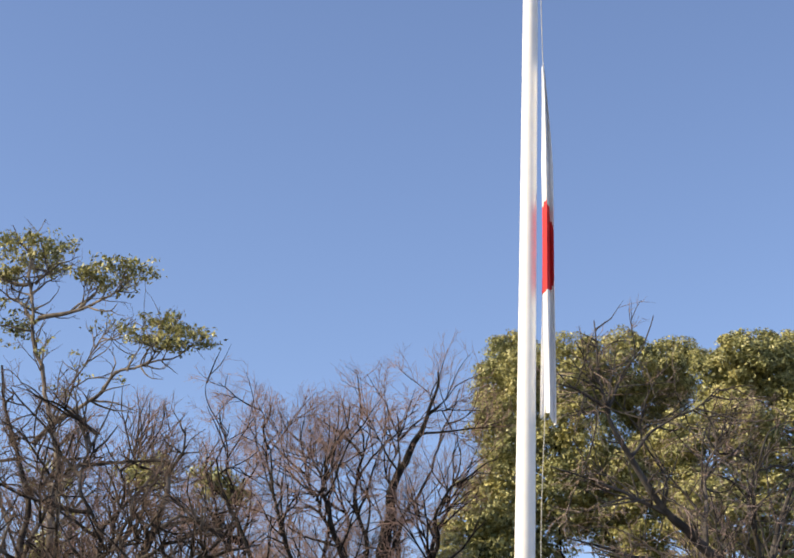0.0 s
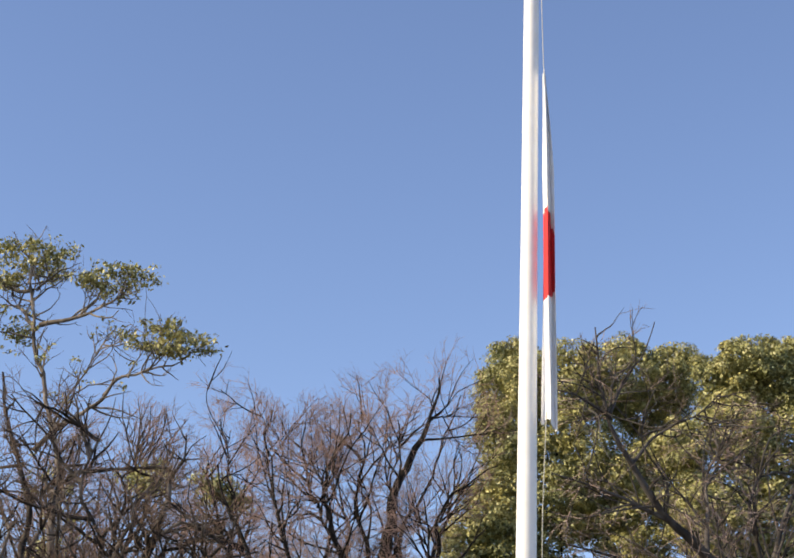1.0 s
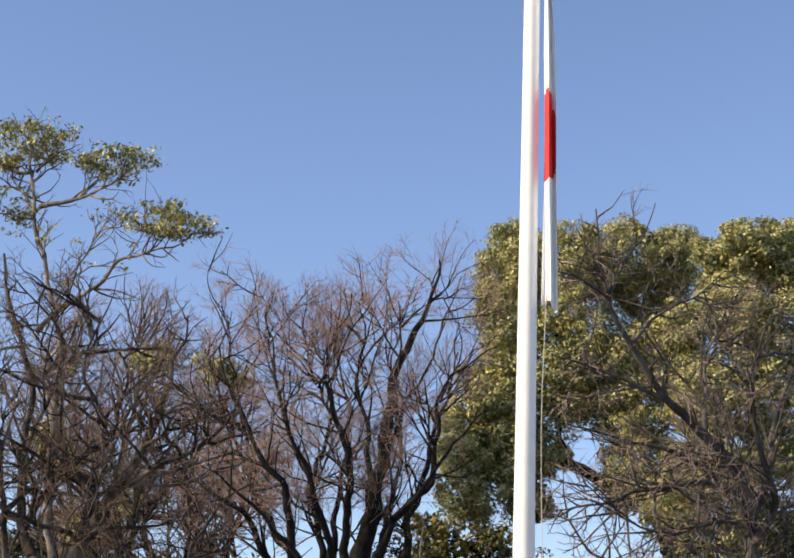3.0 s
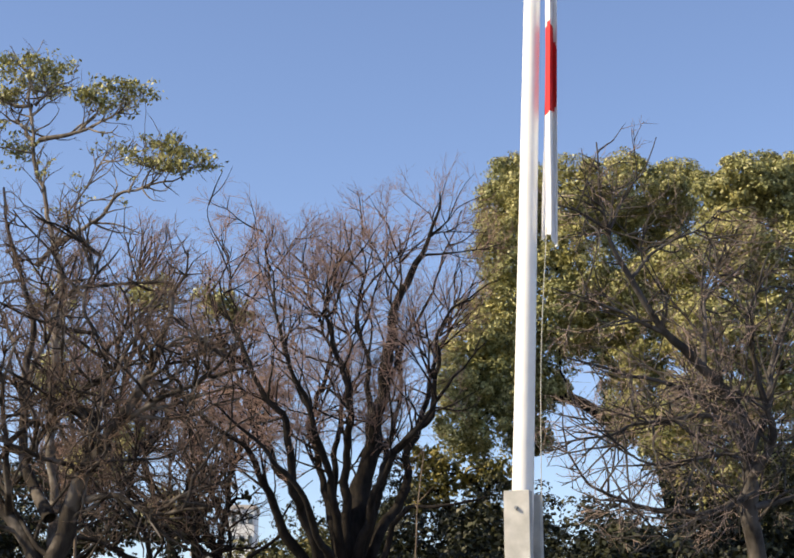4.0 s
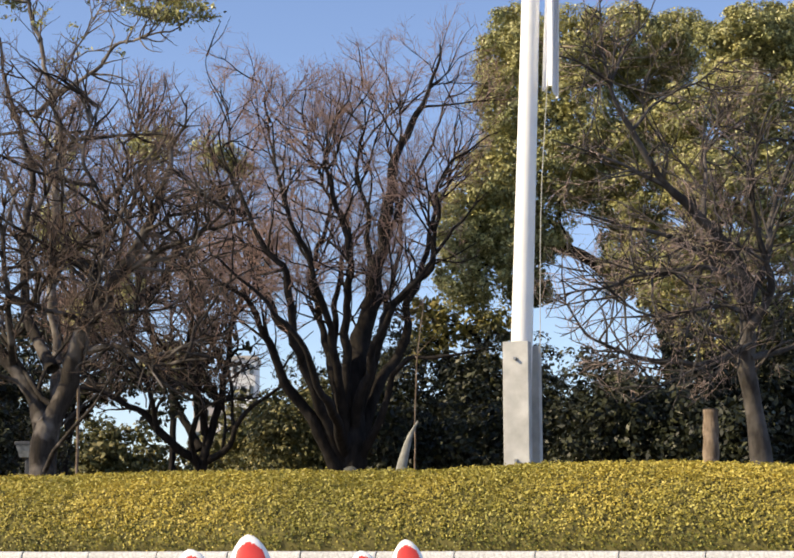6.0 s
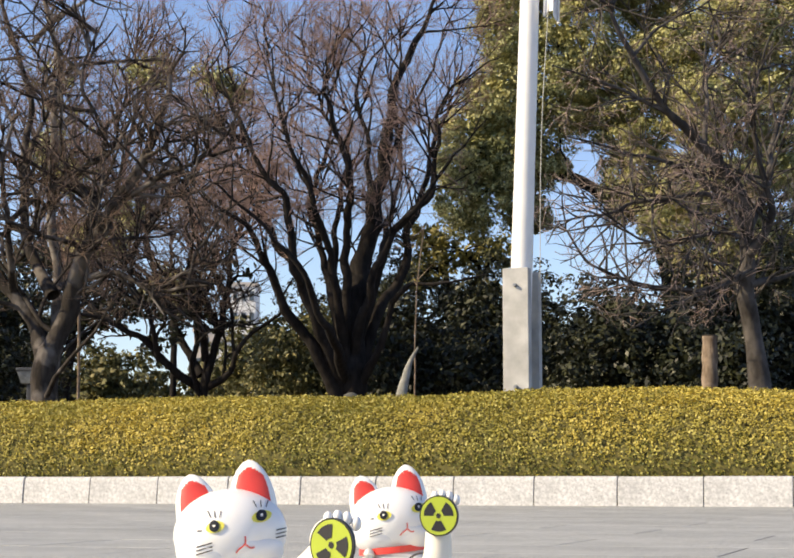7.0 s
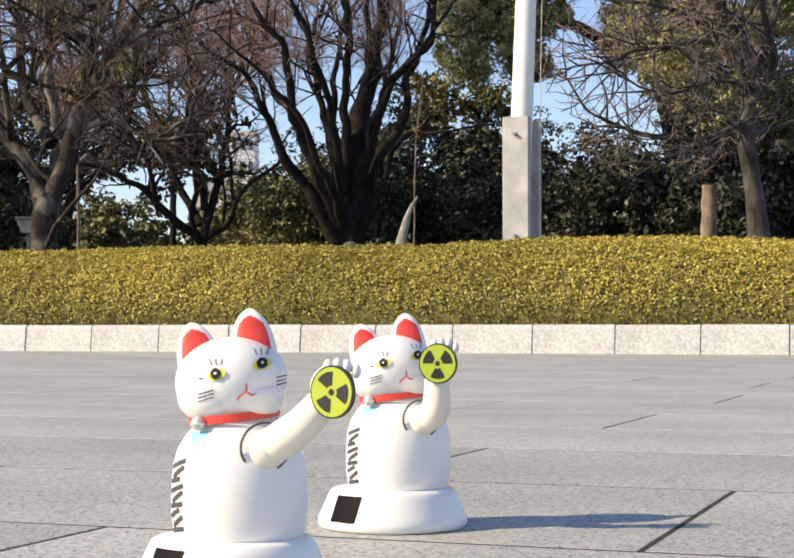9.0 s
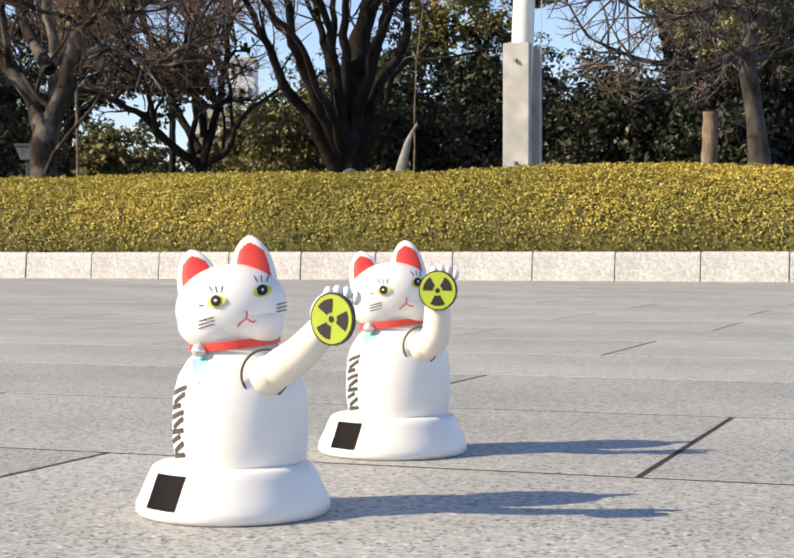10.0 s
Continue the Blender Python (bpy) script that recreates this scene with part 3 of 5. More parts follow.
tree, shoots, rng = bare_tree(
    "bare_tree", "large bare tree with pale flaking bark and crooked limbs", 23, (-3.57, 16.50, 0.15),
    [[(-3.57, 16.50, 0.15), (-3.59, 16.50, 1.27), (-3.56, 16.50, 1.53), (-3.42, 16.50, 1.89), (-3.19, 16.30, 2.33), (-2.88, 16.10, 2.76), (-2.63, 16.00, 3.20), (-2.40, 15.90, 3.85), (-2.32, 15.90, 4.37)],
     [(-3.59, 16.50, 1.35), (-3.74, 16.60, 1.69), (-3.97, 16.60, 2.11), (-4.40, 16.60, 2.58), (-4.74, 16.60, 3.32)],
     [(-3.53, 16.50, 2.04), (-3.87, 16.80, 2.61), (-3.97, 17.00, 3.39), (-3.93, 17.00, 4.16), (-4.19, 17.00, 4.95), (-4.35, 17.00, 5.69)],
     [(-3.97, 17.00, 3.39), (-3.88, 17.20, 3.93), (-3.71, 17.20, 4.43), (-3.52, 17.20, 5.00)],
     [(-3.27, 16.50, 2.20), (-2.72, 16.00, 2.19), (-2.22, 15.60, 2.04), (-1.69, 15.30, 1.96)],
     [(-3.19, 16.30, 2.33), (-3.14, 16.60, 3.10), (-3.12, 16.80, 3.79), (-3.33, 16.80, 4.33), (-3.22, 16.80, 4.95)],
     [(-2.83, 16.20, 2.93), (-2.27, 15.80, 3.16), (-1.80, 15.60, 3.43), (-1.55, 15.50, 3.81)],
     [(-3.87, 16.80, 2.66), (-3.49, 16.40, 3.12), (-2.96, 16.00, 3.41), (-2.43, 15.80, 3.52)],
     [(-3.97, 16.60, 2.11), (-3.94, 16.20, 2.57), (-4.02, 16.00, 3.20), (-3.90, 16.00, 3.87)]],
    [((-3.86, 16.60, 4.56), (0.8, 1.3, 1.0)), ((-2.55, 16.40, 4.50), (0.75, 1.3, 0.75)), ((-3.15, 16.40, 3.86), (1.2, 1.4, 1.1)), ((-2.15, 16.00, 3.41), (0.8, 1.2, 1.0)),
     ((-3.24, 16.20, 2.93), (1.3, 1.4, 1.1)), ((-1.93, 16.00, 2.54), (0.75, 1.2, 0.7)), ((-2.82, 16.00, 2.19), (1.0, 1.3, 0.5)), ((-4.59, 16.60, 3.32), (0.8, 1.2, 1.6))],
    M_BARK_PALE, M_TWIG_GREY,
    [(0.175, 0.02), (0.105, 0.04), (0.075, 0.012), (0.03, 0.01), (0.045, 0.01), (0.05, 0.01), (0.04, 0.01), (0.045, 0.01), (0.05, 0.012)],
    [dict(rate=5.0, length=1.4, angle=60, radius=0.024, first=0.15, joints=8, curl=0.17, up=0.0, flat=0.6), dict(rate=6.5, length=0.65, angle=54, radius=0.01, joints=5, curl=0.2, flat=0.8),
     dict(rate=11.0, length=0.34, angle=48, radius=0.0045, joints=3, curl=0.18), dict(rate=12.0, length=0.18, angle=45, radius=0.0028, joints=2)], wobble=0.09)

tree, shoots, rng = bare_tree(
    "bare_tree", "dark many-stemmed bare tree branching low down", 31, (-2.88, 24.00, 0.15),
    [[(-2.90, 24.00, 0.15), (-2.92, 24.00, 1.35), (-2.80, 24.00, 1.90), (-2.69, 24.00, 2.31), (-2.58, 24.20, 3.00), (-2.50, 24.40, 3.70), (-2.20, 24.50, 4.60), (-2.25, 24.50, 5.40)],
     [(-2.94, 24.00, 1.45), (-3.08, 24.00, 1.80), (-3.03, 24.10, 2.31), (-3.10, 24.20, 2.95), (-3.00, 24.30, 3.80)],
     [(-2.94, 24.00, 1.52), (-3.35, 23.70, 1.80), (-3.62, 23.50, 2.11), (-4.08, 23.20, 2.37), (-4.55, 23.00, 2.50)],
     [(-2.91, 24.00, 1.70), (-3.31, 24.20, 2.32), (-3.52, 24.30, 2.94), (-3.80, 24.50, 3.73), (-3.75, 24.50, 4.82)],
     [(-2.83, 24.00, 1.52), (-2.47, 23.80, 1.77), (-2.31, 23.60, 2.12), (-2.01, 23.50, 2.44), (-1.72, 23.40, 2.65)],
     [(-2.85, 24.00, 1.93), (-2.90, 23.60, 2.49), (-3.05, 23.50, 3.29), (-2.83, 23.40, 4.31)],
     [(-3.48, 23.60, 1.90), (-3.58, 23.20, 2.45), (-3.92, 23.00, 3.22), (-4.23, 23.00, 3.95)]],
    [((-3.66, 24.00, 4.26), (1.5, 1.5, 1.3)), ((-2.65, 24.40, 4.49), (1.0, 1.4, 1.4)), ((-4.05, 23.40, 2.91), (1.0, 1.2, 0.6)), ((-2.73, 24.00, 3.05), (0.9, 1.2, 0.7))],
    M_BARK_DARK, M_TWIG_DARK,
    [(0.1, 0.014), (0.06, 0.012), (0.08, 0.03), (0.075, 0.014), (0.065, 0.02), (0.065, 0.014), (0.05, 0.012)],
    [dict(rate=7.0, length=1.4, angle=50, radius=0.026, first=0.2, joints=7, curl=0.2), dict(rate=6.0, length=0.75, angle=46, radius=0.013, joints=4, curl=0.18),
     dict(rate=8.0, length=0.42, angle=44, radius=0.006, joints=3), dict(rate=9.0, length=0.25, angle=40, radius=0.0038, joints=2)], wobble=0.09)
ivy_rng = np.random.default_rng(5)
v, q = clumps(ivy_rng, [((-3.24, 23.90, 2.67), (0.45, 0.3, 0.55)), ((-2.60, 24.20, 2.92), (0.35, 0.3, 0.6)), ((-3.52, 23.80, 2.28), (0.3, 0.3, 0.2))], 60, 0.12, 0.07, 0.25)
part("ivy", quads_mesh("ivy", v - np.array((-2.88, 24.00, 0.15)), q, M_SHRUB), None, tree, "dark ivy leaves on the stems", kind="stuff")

tree, shoots, rng = bare_tree(
    "bare_tree", "leaning grey cherry tree with spreading bare twigs", 47, (3.92, 17.50, 0.15),
    [[(3.92, 17.50, 0.15), (3.92, 17.50, 1.02), (3.88, 17.50, 1.62), (3.78, 17.40, 2.15), (3.78, 17.20, 2.73), (3.62, 16.90, 3.23), (3.20, 16.60, 3.63), (2.76, 16.30, 3.91), (2.39, 16.00, 4.43), (2.16, 15.80, 4.85), (2.08, 15.70, 5.30), (2.06, 15.60, 5.75)],
     [(3.71, 17.30, 2.36), (3.25, 16.90, 2.15), (2.70, 16.40, 2.09), (2.29, 16.10, 2.13), (1.84, 15.70, 2.30), (1.52, 15.40, 2.63)],
     [(3.69, 17.00, 3.02), (3.20, 16.60, 3.12), (2.65, 16.10, 2.97), (2.03, 15.60, 2.74), (1.45, 15.20, 2.60)],
     [(3.72, 17.10, 2.77), (3.36, 16.90, 3.23), (2.90, 16.70, 3.46), (2.32, 16.30, 3.49), (1.62, 15.90, 3.59)],
     [(2.76, 16.30, 3.91), (2.28, 16.00, 4.05), (1.84, 15.70, 4.13), (1.51, 15.50, 4.18)],
     [(3.76, 17.20, 2.84), (4.03, 17.50, 3.33), (4.23, 17.80, 4.03), (4.53, 18.00, 4.66)],
     [(3.20, 16.60, 3.63), (3.30, 16.90, 4.16), (3.36, 17.10, 4.61), (3.67, 17.30, 5.12)],
     [(3.78, 17.20, 2.56), (3.99, 17.00, 2.97), (3.82, 16.80, 3.59), (3.71, 16.60, 4.20), (3.92, 16.50, 4.72)],
     [(3.79, 17.20, 2.40), (3.42, 16.70, 2.20), (2.97, 16.20, 1.96), (2.55, 15.80, 1.77), (2.21, 15.50, 1.60)],
     [(2.16, 15.80, 4.85), (1.93, 15.60, 4.97), (1.67, 15.40, 4.99), (1.39, 15.30, 5.06)],
     [(2.16, 15.80, 4.88), (2.37, 15.90, 5.31), (2.58, 16.00, 5.62), (2.72, 16.10, 6.01)],
     [(2.39, 16.00, 4.43), (2.73, 16.30, 4.83), (3.14, 16.60, 5.09), (3.52, 16.90, 5.46)],
     [(3.78, 17.30, 2.25), (4.16, 17.60, 2.34), (4.56, 17.90, 2.55)],
     [(2.73, 16.30, 3.91), (2.73, 16.00, 4.21), (2.50, 15.80, 4.58), (2.52, 15.60, 4.90)],
     [(3.74, 17.20, 2.73), (3.31, 16.40, 2.66), (2.81, 15.90, 2.53), (2.31, 15.50, 2.47), (1.74, 15.20, 2.87)]],
    [((2.61, 16.20, 2.84), (1.25, 1.1, 0.62)), ((1.93, 15.60, 2.74), (0.6, 0.8, 0.5)), ((3.34, 16.80, 3.70), (0.95, 1.1, 0.95)), ((2.23, 16.00, 3.79), (0.8, 0.8, 0.55)), ((3.80, 17.00, 4.58), (0.75, 1.0, 0.75)), ((2.14, 15.70, 5.14), (0.75, 0.5, 0.5)), ((3.07, 16.50, 4.72), (0.7, 0.7, 0.5)), ((3.37, 16.70, 2.28), (0.9, 1.0, 0.5)), ((2.37, 15.90, 1.98), (0.5, 0.6, 0.35)), ((2.53, 16.00, 5.72), (0.35, 0.4, 0.4)), ((4.27, 17.60, 3.30), (0.7, 1, 1.2))],
    M_BARK_GREY, M_TWIG_LIGHT,
    [(0.155, 0.007), (0.05, 0.008), (0.04, 0.007), (0.045, 0.007), (0.025, 0.006), (0.06, 0.02), (0.035, 0.008), (0.055, 0.01), (0.022, 0.006), (0.018, 0.005), (0.016, 0.005), (0.022, 0.006), (0.05, 0.02), (0.018, 0.006), (0.03, 0.006)],
    [dict(rate=6.5, length=1.0, angle=50, radius=0.013, first=0.12, joints=7, curl=0.13, up=0.0, flat=0.8), dict(rate=6.5, length=0.5, angle=48, radius=0.0065, joints=4, curl=0.15),
     dict(rate=9.0, length=0.28, angle=45, radius=0.0038, joints=3), dict(rate=9.0, length=0.16, angle=42, radius=0.0025, joints=2)], wobble=0.05)

# the tall tree with tufts of leaves
tree, shoots, rng = bare_tree(
    "tall_tree", "tall pale-trunked tree with sparse leafy tufts at its top", 53, (-5.74, 27.00, 0.15),
    [[(-5.74, 27.00, 0.15), (-5.74, 27.00, 3.58), (-5.85, 27.00, 5.64), (-5.86, 27.00, 7.58), (-6.33, 27.00, 9.22), (-6.41, 27.00, 9.97), (-6.52, 27.00, 10.54), (-6.55, 27.00, 11.12)],
     [(-6.24, 27.00, 7.58), (-5.84, 26.80, 7.93), (-5.25, 26.60, 8.23), (-4.81, 26.40, 8.64), (-4.23, 26.20, 8.76), (-3.74, 26.00, 8.80), (-3.40, 26.00, 9.02)],
     [(-6.32, 27.00, 9.88), (-5.79, 26.80, 9.92), (-5.23, 26.60, 10.01), (-4.79, 26.50, 10.21), (-4.62, 26.50, 10.40)],
     [(-6.50, 27.00, 10.54), (-6.91, 27.20, 10.57), (-7.44, 27.40, 10.89)],
     [(-6.43, 27.00, 10.54), (-6.17, 26.80, 10.75), (-5.93, 26.70, 10.90)],
     [(-6.39, 27.00, 9.78), (-6.82, 27.30, 10.27), (-7.30, 27.40, 10.41)],
     [(-6.0, 27.0, 7.9), (-5.6, 26.9, 8.7), (-5.2, 26.8, 9.3), (-4.9, 26.7, 9.6)],
     [(-4.58, 26.30, 8.67), (-4.48, 26.20, 8.95), (-4.28, 26.10, 9.21)], [(-4.23, 26.20, 8.76), (-3.96, 26.00, 8.98), (-3.75, 26.00, 9.25)]],
    [((-6.47, 27.00, 11.1), (0.95, 0.8, 0.5)), ((-4.95, 26.60, 10.38), (0.8, 0.7, 0.45)), ((-3.95, 26.20, 9.2), (0.85, 0.6, 0.55)), ((-6.96, 27.20, 10.14), (0.6, 0.7, 0.6)), ((-6.30, 27.00, 9.04), (0.9, 1.0, 1.1)),
     ((-5.06, 26.60, 8.44), (1.2, 0.9, 0.9)), ((-5.8, 27.0, 7.0), (1.3, 1.0, 1.7)), ((-5.3, 26.8, 9.2), (1.1, 0.8, 0.8)), ((-4.2, 26.3, 8.5), (0.8, 0.8, 0.5))],
    M_BARK_ASH, M_TWIG_GREY,
    [(0.13, 0.02), (0.055, 0.01), (0.05, 0.01), (0.04, 0.01), (0.035, 0.01), (0.04, 0.01), (0.03, 0.006), (0.02, 0.006), (0.02, 0.006)],
    [dict(rate=7.0, length=1.1, angle=48, radius=0.018, first=0.3, joints=6, curl=0.2, up=0.06), dict(rate=4.5, length=0.45, angle=44, radius=0.008, joints=4, curl=0.16, up=0.05),
     dict(rate=9.0, length=0.26, angle=44, radius=0.0042, joints=2)], wobble=0.09)
tips = shoots[:, -1]
TUFTS = [((-6.5, 27.0, 11.12), (0.85, 0.8, 0.34)), ((-7.1, 27.2, 11.05), (0.5, 0.7, 0.4)), ((-4.9, 26.6, 10.5), (0.75, 0.7, 0.26)), ((-4.0, 26.2, 9.32), (0.75, 0.7, 0.26)), ((-3.5, 26.1, 9.1), (0.4, 0.5, 0.2)), ((-7.0, 27.3, 10.0), (0.4, 0.6, 0.3))]
near = np.min([(((tips - np.array(c)) / np.array(r)) ** 2).sum(1) for c, r in TUFTS], axis=0)
tips = np.concatenate([tips[near < 1.0], tips[(near >= 1.0) & (rng.random(len(tips)) < 0.10)]])
extra = []
for c, r in TUFTS:
    for _ in range(int(14 * r[0])):
        mid = in_ellipsoid(rng, c, r, 0.35)
        extra += [mid + rng.normal(size=3) * np.array((0.12, 0.12, 0.05)) for _ in range(7)]
tips = np.concatenate([tips, np.array(extra)])
at = np.repeat(tips, 12, axis=0)
at = at + rng.normal(size=at.shape) * np.array((0.07, 0.07, 0.035))
v, q = leaves(rng, at, rng.normal(size=at.shape) + np.array((-0.3, 0, 0.7)), 0.085, 0.04, 0.3)
part("foliage", quads_mesh("foliage", v - np.array((-5.74, 27.00, 0.15)), q, M_CAMPHOR), None, tree, "olive green leaf tufts", kind="stuff")

# the evergreens behind the flagpole
leafy_tree("evergreen_tree", "broad olive-green evergreen tree with dense rounded clumps", 61, (5.40, 31.00, 0.15),
           [[(5.40, 31.00, 0.15), (5.30, 31.00, 3.70), (4.75, 31.00, 5.66), (3.70, 31.00, 7.66), (3.67, 31.00, 9.20)],
            [(4.40, 31.00, 5.40), (3.30, 30.60, 5.95), (1.95, 30.40, 6.15), (1.40, 30.20, 6.68)],
            [(4.35, 31.00, 5.66), (4.49, 31.00, 6.85), (4.94, 31.00, 8.27)]],
           [((2.28, 31.00, 9.93), (0.62, 0.9, 0.95)), ((2.15, 30.80, 8.83), (0.6, 0.9, 0.8)), ((3.35, 30.60, 9.91), (0.65, 1.0, 0.75)), ((4.41, 31.00, 10.14), (0.85, 1.1, 0.75)), ((5.49, 31.40, 10.27), (0.6, 0.9, 0.6)),
            ((3.39, 30.40, 8.52), (0.8, 0.9, 0.9)), ((2.97, 30.40, 7.31), (0.75, 0.8, 0.8)), ((1.84, 30.20, 7.27), (0.6, 0.8, 0.7)), ((1.29, 30.00, 6.25), (0.6, 0.8, 0.75)), ((1.38, 30.00, 5.38), (0.68, 0.7, 0.6)), ((2.07, 30.20, 6.29), (0.6, 0.7, 0.8)),
            ((4.32, 30.20, 7.96), (0.5, 0.7, 0.5)), ((4.51, 30.40, 7.02), (0.8, 0.8, 0.8)), ((2.67, 30.60, 6.17), (0.55, 0.7, 0.5)), ((4.57, 30.40, 5.75), (0.7, 0.8, 0.8)), ((2.57, 32.00, 10.57), (0.5, 0.6, 0.6)), ((5.42, 32.50, 9.64), (0.8, 0.6, 0.9)), ((5.58, 32.50, 8.34), (0.8, 0.6, 0.8)), ((4.04, 32.00, 7.69), (0.8, 0.6, 0.7)), ((2.50, 31.00, 5.26), (0.5, 0.6, 0.3))],
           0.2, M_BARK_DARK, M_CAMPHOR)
leafy_tree("evergreen_tree", "broad olive-green evergreen tree with dense rounded clumps", 67, (6.99, 29.00, 0.15),
           [[(6.99, 29.00, 0.15), (6.85, 29.00, 3.47), (6.56, 29.00, 5.67), (6.59, 29.00, 8.13)],
            [(6.79, 29.00, 4.38), (5.84, 28.60, 5.60), (5.40, 28.40, 6.84)]],
           [((6.79, 29.00, 9.70), (0.75, 0.9, 0.6)), ((6.20, 29.00, 9.40), (0.6, 0.8, 0.65)), ((7.33, 29.00, 9.40), (0.6, 0.8, 0.7)), ((5.10, 28.20, 7.91), (0.45, 0.55, 0.5)), ((6.19, 28.40, 8.16), (0.7, 0.8, 0.7)),
            ((7.14, 28.60, 7.83), (0.6, 0.8, 0.9)), ((5.99, 28.20, 6.80), (0.8, 0.8, 0.8)), ((5.27, 28.20, 6.71), (0.5, 0.7, 0.6)), ((6.99, 28.40, 6.11), (0.7, 0.8, 0.9)), ((5.71, 28.40, 5.56), (0.8, 0.9, 0.7)),
            ((5.04, 28.80, 4.90), (0.7, 0.9, 0.7)), ((6.61, 28.60, 4.51), (0.9, 0.9, 0.9)), ((5.77, 29.00, 3.84), (0.8, 0.9, 0.7)), ((6.92, 28.60, 2.89), (0.7, 0.9, 0.8))],
           0.2, M_BARK_DARK, M_CAMPHOR)
leafy_tree("small_tree", "small evergreen tree with yellowing leaves", 71, (1.22, 34.00, 0.15),
           [[(1.22, 34.00, 0.15), (1.12, 34.00, 3.19), (1.02, 34.00, 4.68)], [(1.13, 34.00, 3.62), (1.77, 34.00, 4.47), (2.09, 34.00, 4.90)]],
           [((0.60, 34.00, 5.22), (0.5, 0.6, 0.35)), ((1.24, 34.00, 4.90), (0.7, 0.7, 0.45)), ((2.04, 34.00, 4.95), (0.55, 0.6, 0.4)), ((0.49, 34.00, 4.47), (0.4, 0.5, 0.4)), ((1.85, 33.60, 4.10), (0.3, 0.4, 0.25))],
           0.12, M_BARK_DARK, M_YELLOWING, 90, 0.12, 0.06, 0.3, 40)


def shrub(x, y, wide, high, seed, mat, label, dense=110, size=0.13):
    rng = np.random.default_rng(seed)
    lumps = []
    for _ in range(7):
        lumps.append(((x + rng.uniform(-0.6, 0.6) * wide, y + rng.uniform(-0.5, 0.5), 0.15 + high * rng.uniform(0.3, 0.8)), (wide * 0.42, 0.6, high * 0.3)))
    leafy_tree("shrub", label, seed, (x, y, 0.14), [[(x, y, 0.14), (x, y, 0.14 + high * 0.3), (x + 0.1, y, 0.14 + high * 0.6)]], lumps,
               0.05, M_BARK_DARK, mat, dense, size, size * 0.55, 0.3, 30, "shrub")


DARK_SHRUB = "glossy-leaved shrub, leaves coloured dark for the shade of trees"
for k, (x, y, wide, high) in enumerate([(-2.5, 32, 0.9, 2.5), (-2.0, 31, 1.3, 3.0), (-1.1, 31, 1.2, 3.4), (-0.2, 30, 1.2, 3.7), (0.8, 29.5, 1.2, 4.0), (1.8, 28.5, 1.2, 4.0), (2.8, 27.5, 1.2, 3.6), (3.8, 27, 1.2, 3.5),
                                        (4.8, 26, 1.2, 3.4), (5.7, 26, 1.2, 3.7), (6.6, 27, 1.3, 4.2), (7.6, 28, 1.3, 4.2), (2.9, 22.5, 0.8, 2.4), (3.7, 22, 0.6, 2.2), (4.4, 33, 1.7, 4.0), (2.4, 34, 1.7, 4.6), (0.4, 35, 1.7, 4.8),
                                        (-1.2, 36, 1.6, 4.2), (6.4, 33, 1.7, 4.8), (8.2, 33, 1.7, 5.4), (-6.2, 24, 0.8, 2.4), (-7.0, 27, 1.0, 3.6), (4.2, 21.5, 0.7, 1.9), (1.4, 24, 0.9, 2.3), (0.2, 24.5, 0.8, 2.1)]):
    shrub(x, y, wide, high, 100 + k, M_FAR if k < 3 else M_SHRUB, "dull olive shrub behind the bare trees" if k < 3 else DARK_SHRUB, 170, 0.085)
leafy_tree("evergreen_tree", "evergreen tree with leaves coloured dark for shade behind the bare trees", 73, (-7.42, 36.00, 0.15),
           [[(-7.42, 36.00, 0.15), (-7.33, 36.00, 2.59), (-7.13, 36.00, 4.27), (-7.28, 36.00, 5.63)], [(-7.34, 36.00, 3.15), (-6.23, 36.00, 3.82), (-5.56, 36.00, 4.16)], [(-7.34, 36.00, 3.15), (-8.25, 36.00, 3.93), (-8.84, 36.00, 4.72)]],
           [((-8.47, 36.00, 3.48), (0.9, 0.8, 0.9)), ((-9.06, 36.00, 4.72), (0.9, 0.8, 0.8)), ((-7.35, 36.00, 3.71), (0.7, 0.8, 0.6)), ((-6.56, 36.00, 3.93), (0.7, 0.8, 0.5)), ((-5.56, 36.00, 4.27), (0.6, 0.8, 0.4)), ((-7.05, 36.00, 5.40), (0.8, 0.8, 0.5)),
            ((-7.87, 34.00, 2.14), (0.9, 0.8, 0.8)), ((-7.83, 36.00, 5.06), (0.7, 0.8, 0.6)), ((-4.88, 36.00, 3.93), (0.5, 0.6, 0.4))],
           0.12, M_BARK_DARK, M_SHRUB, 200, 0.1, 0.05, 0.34)
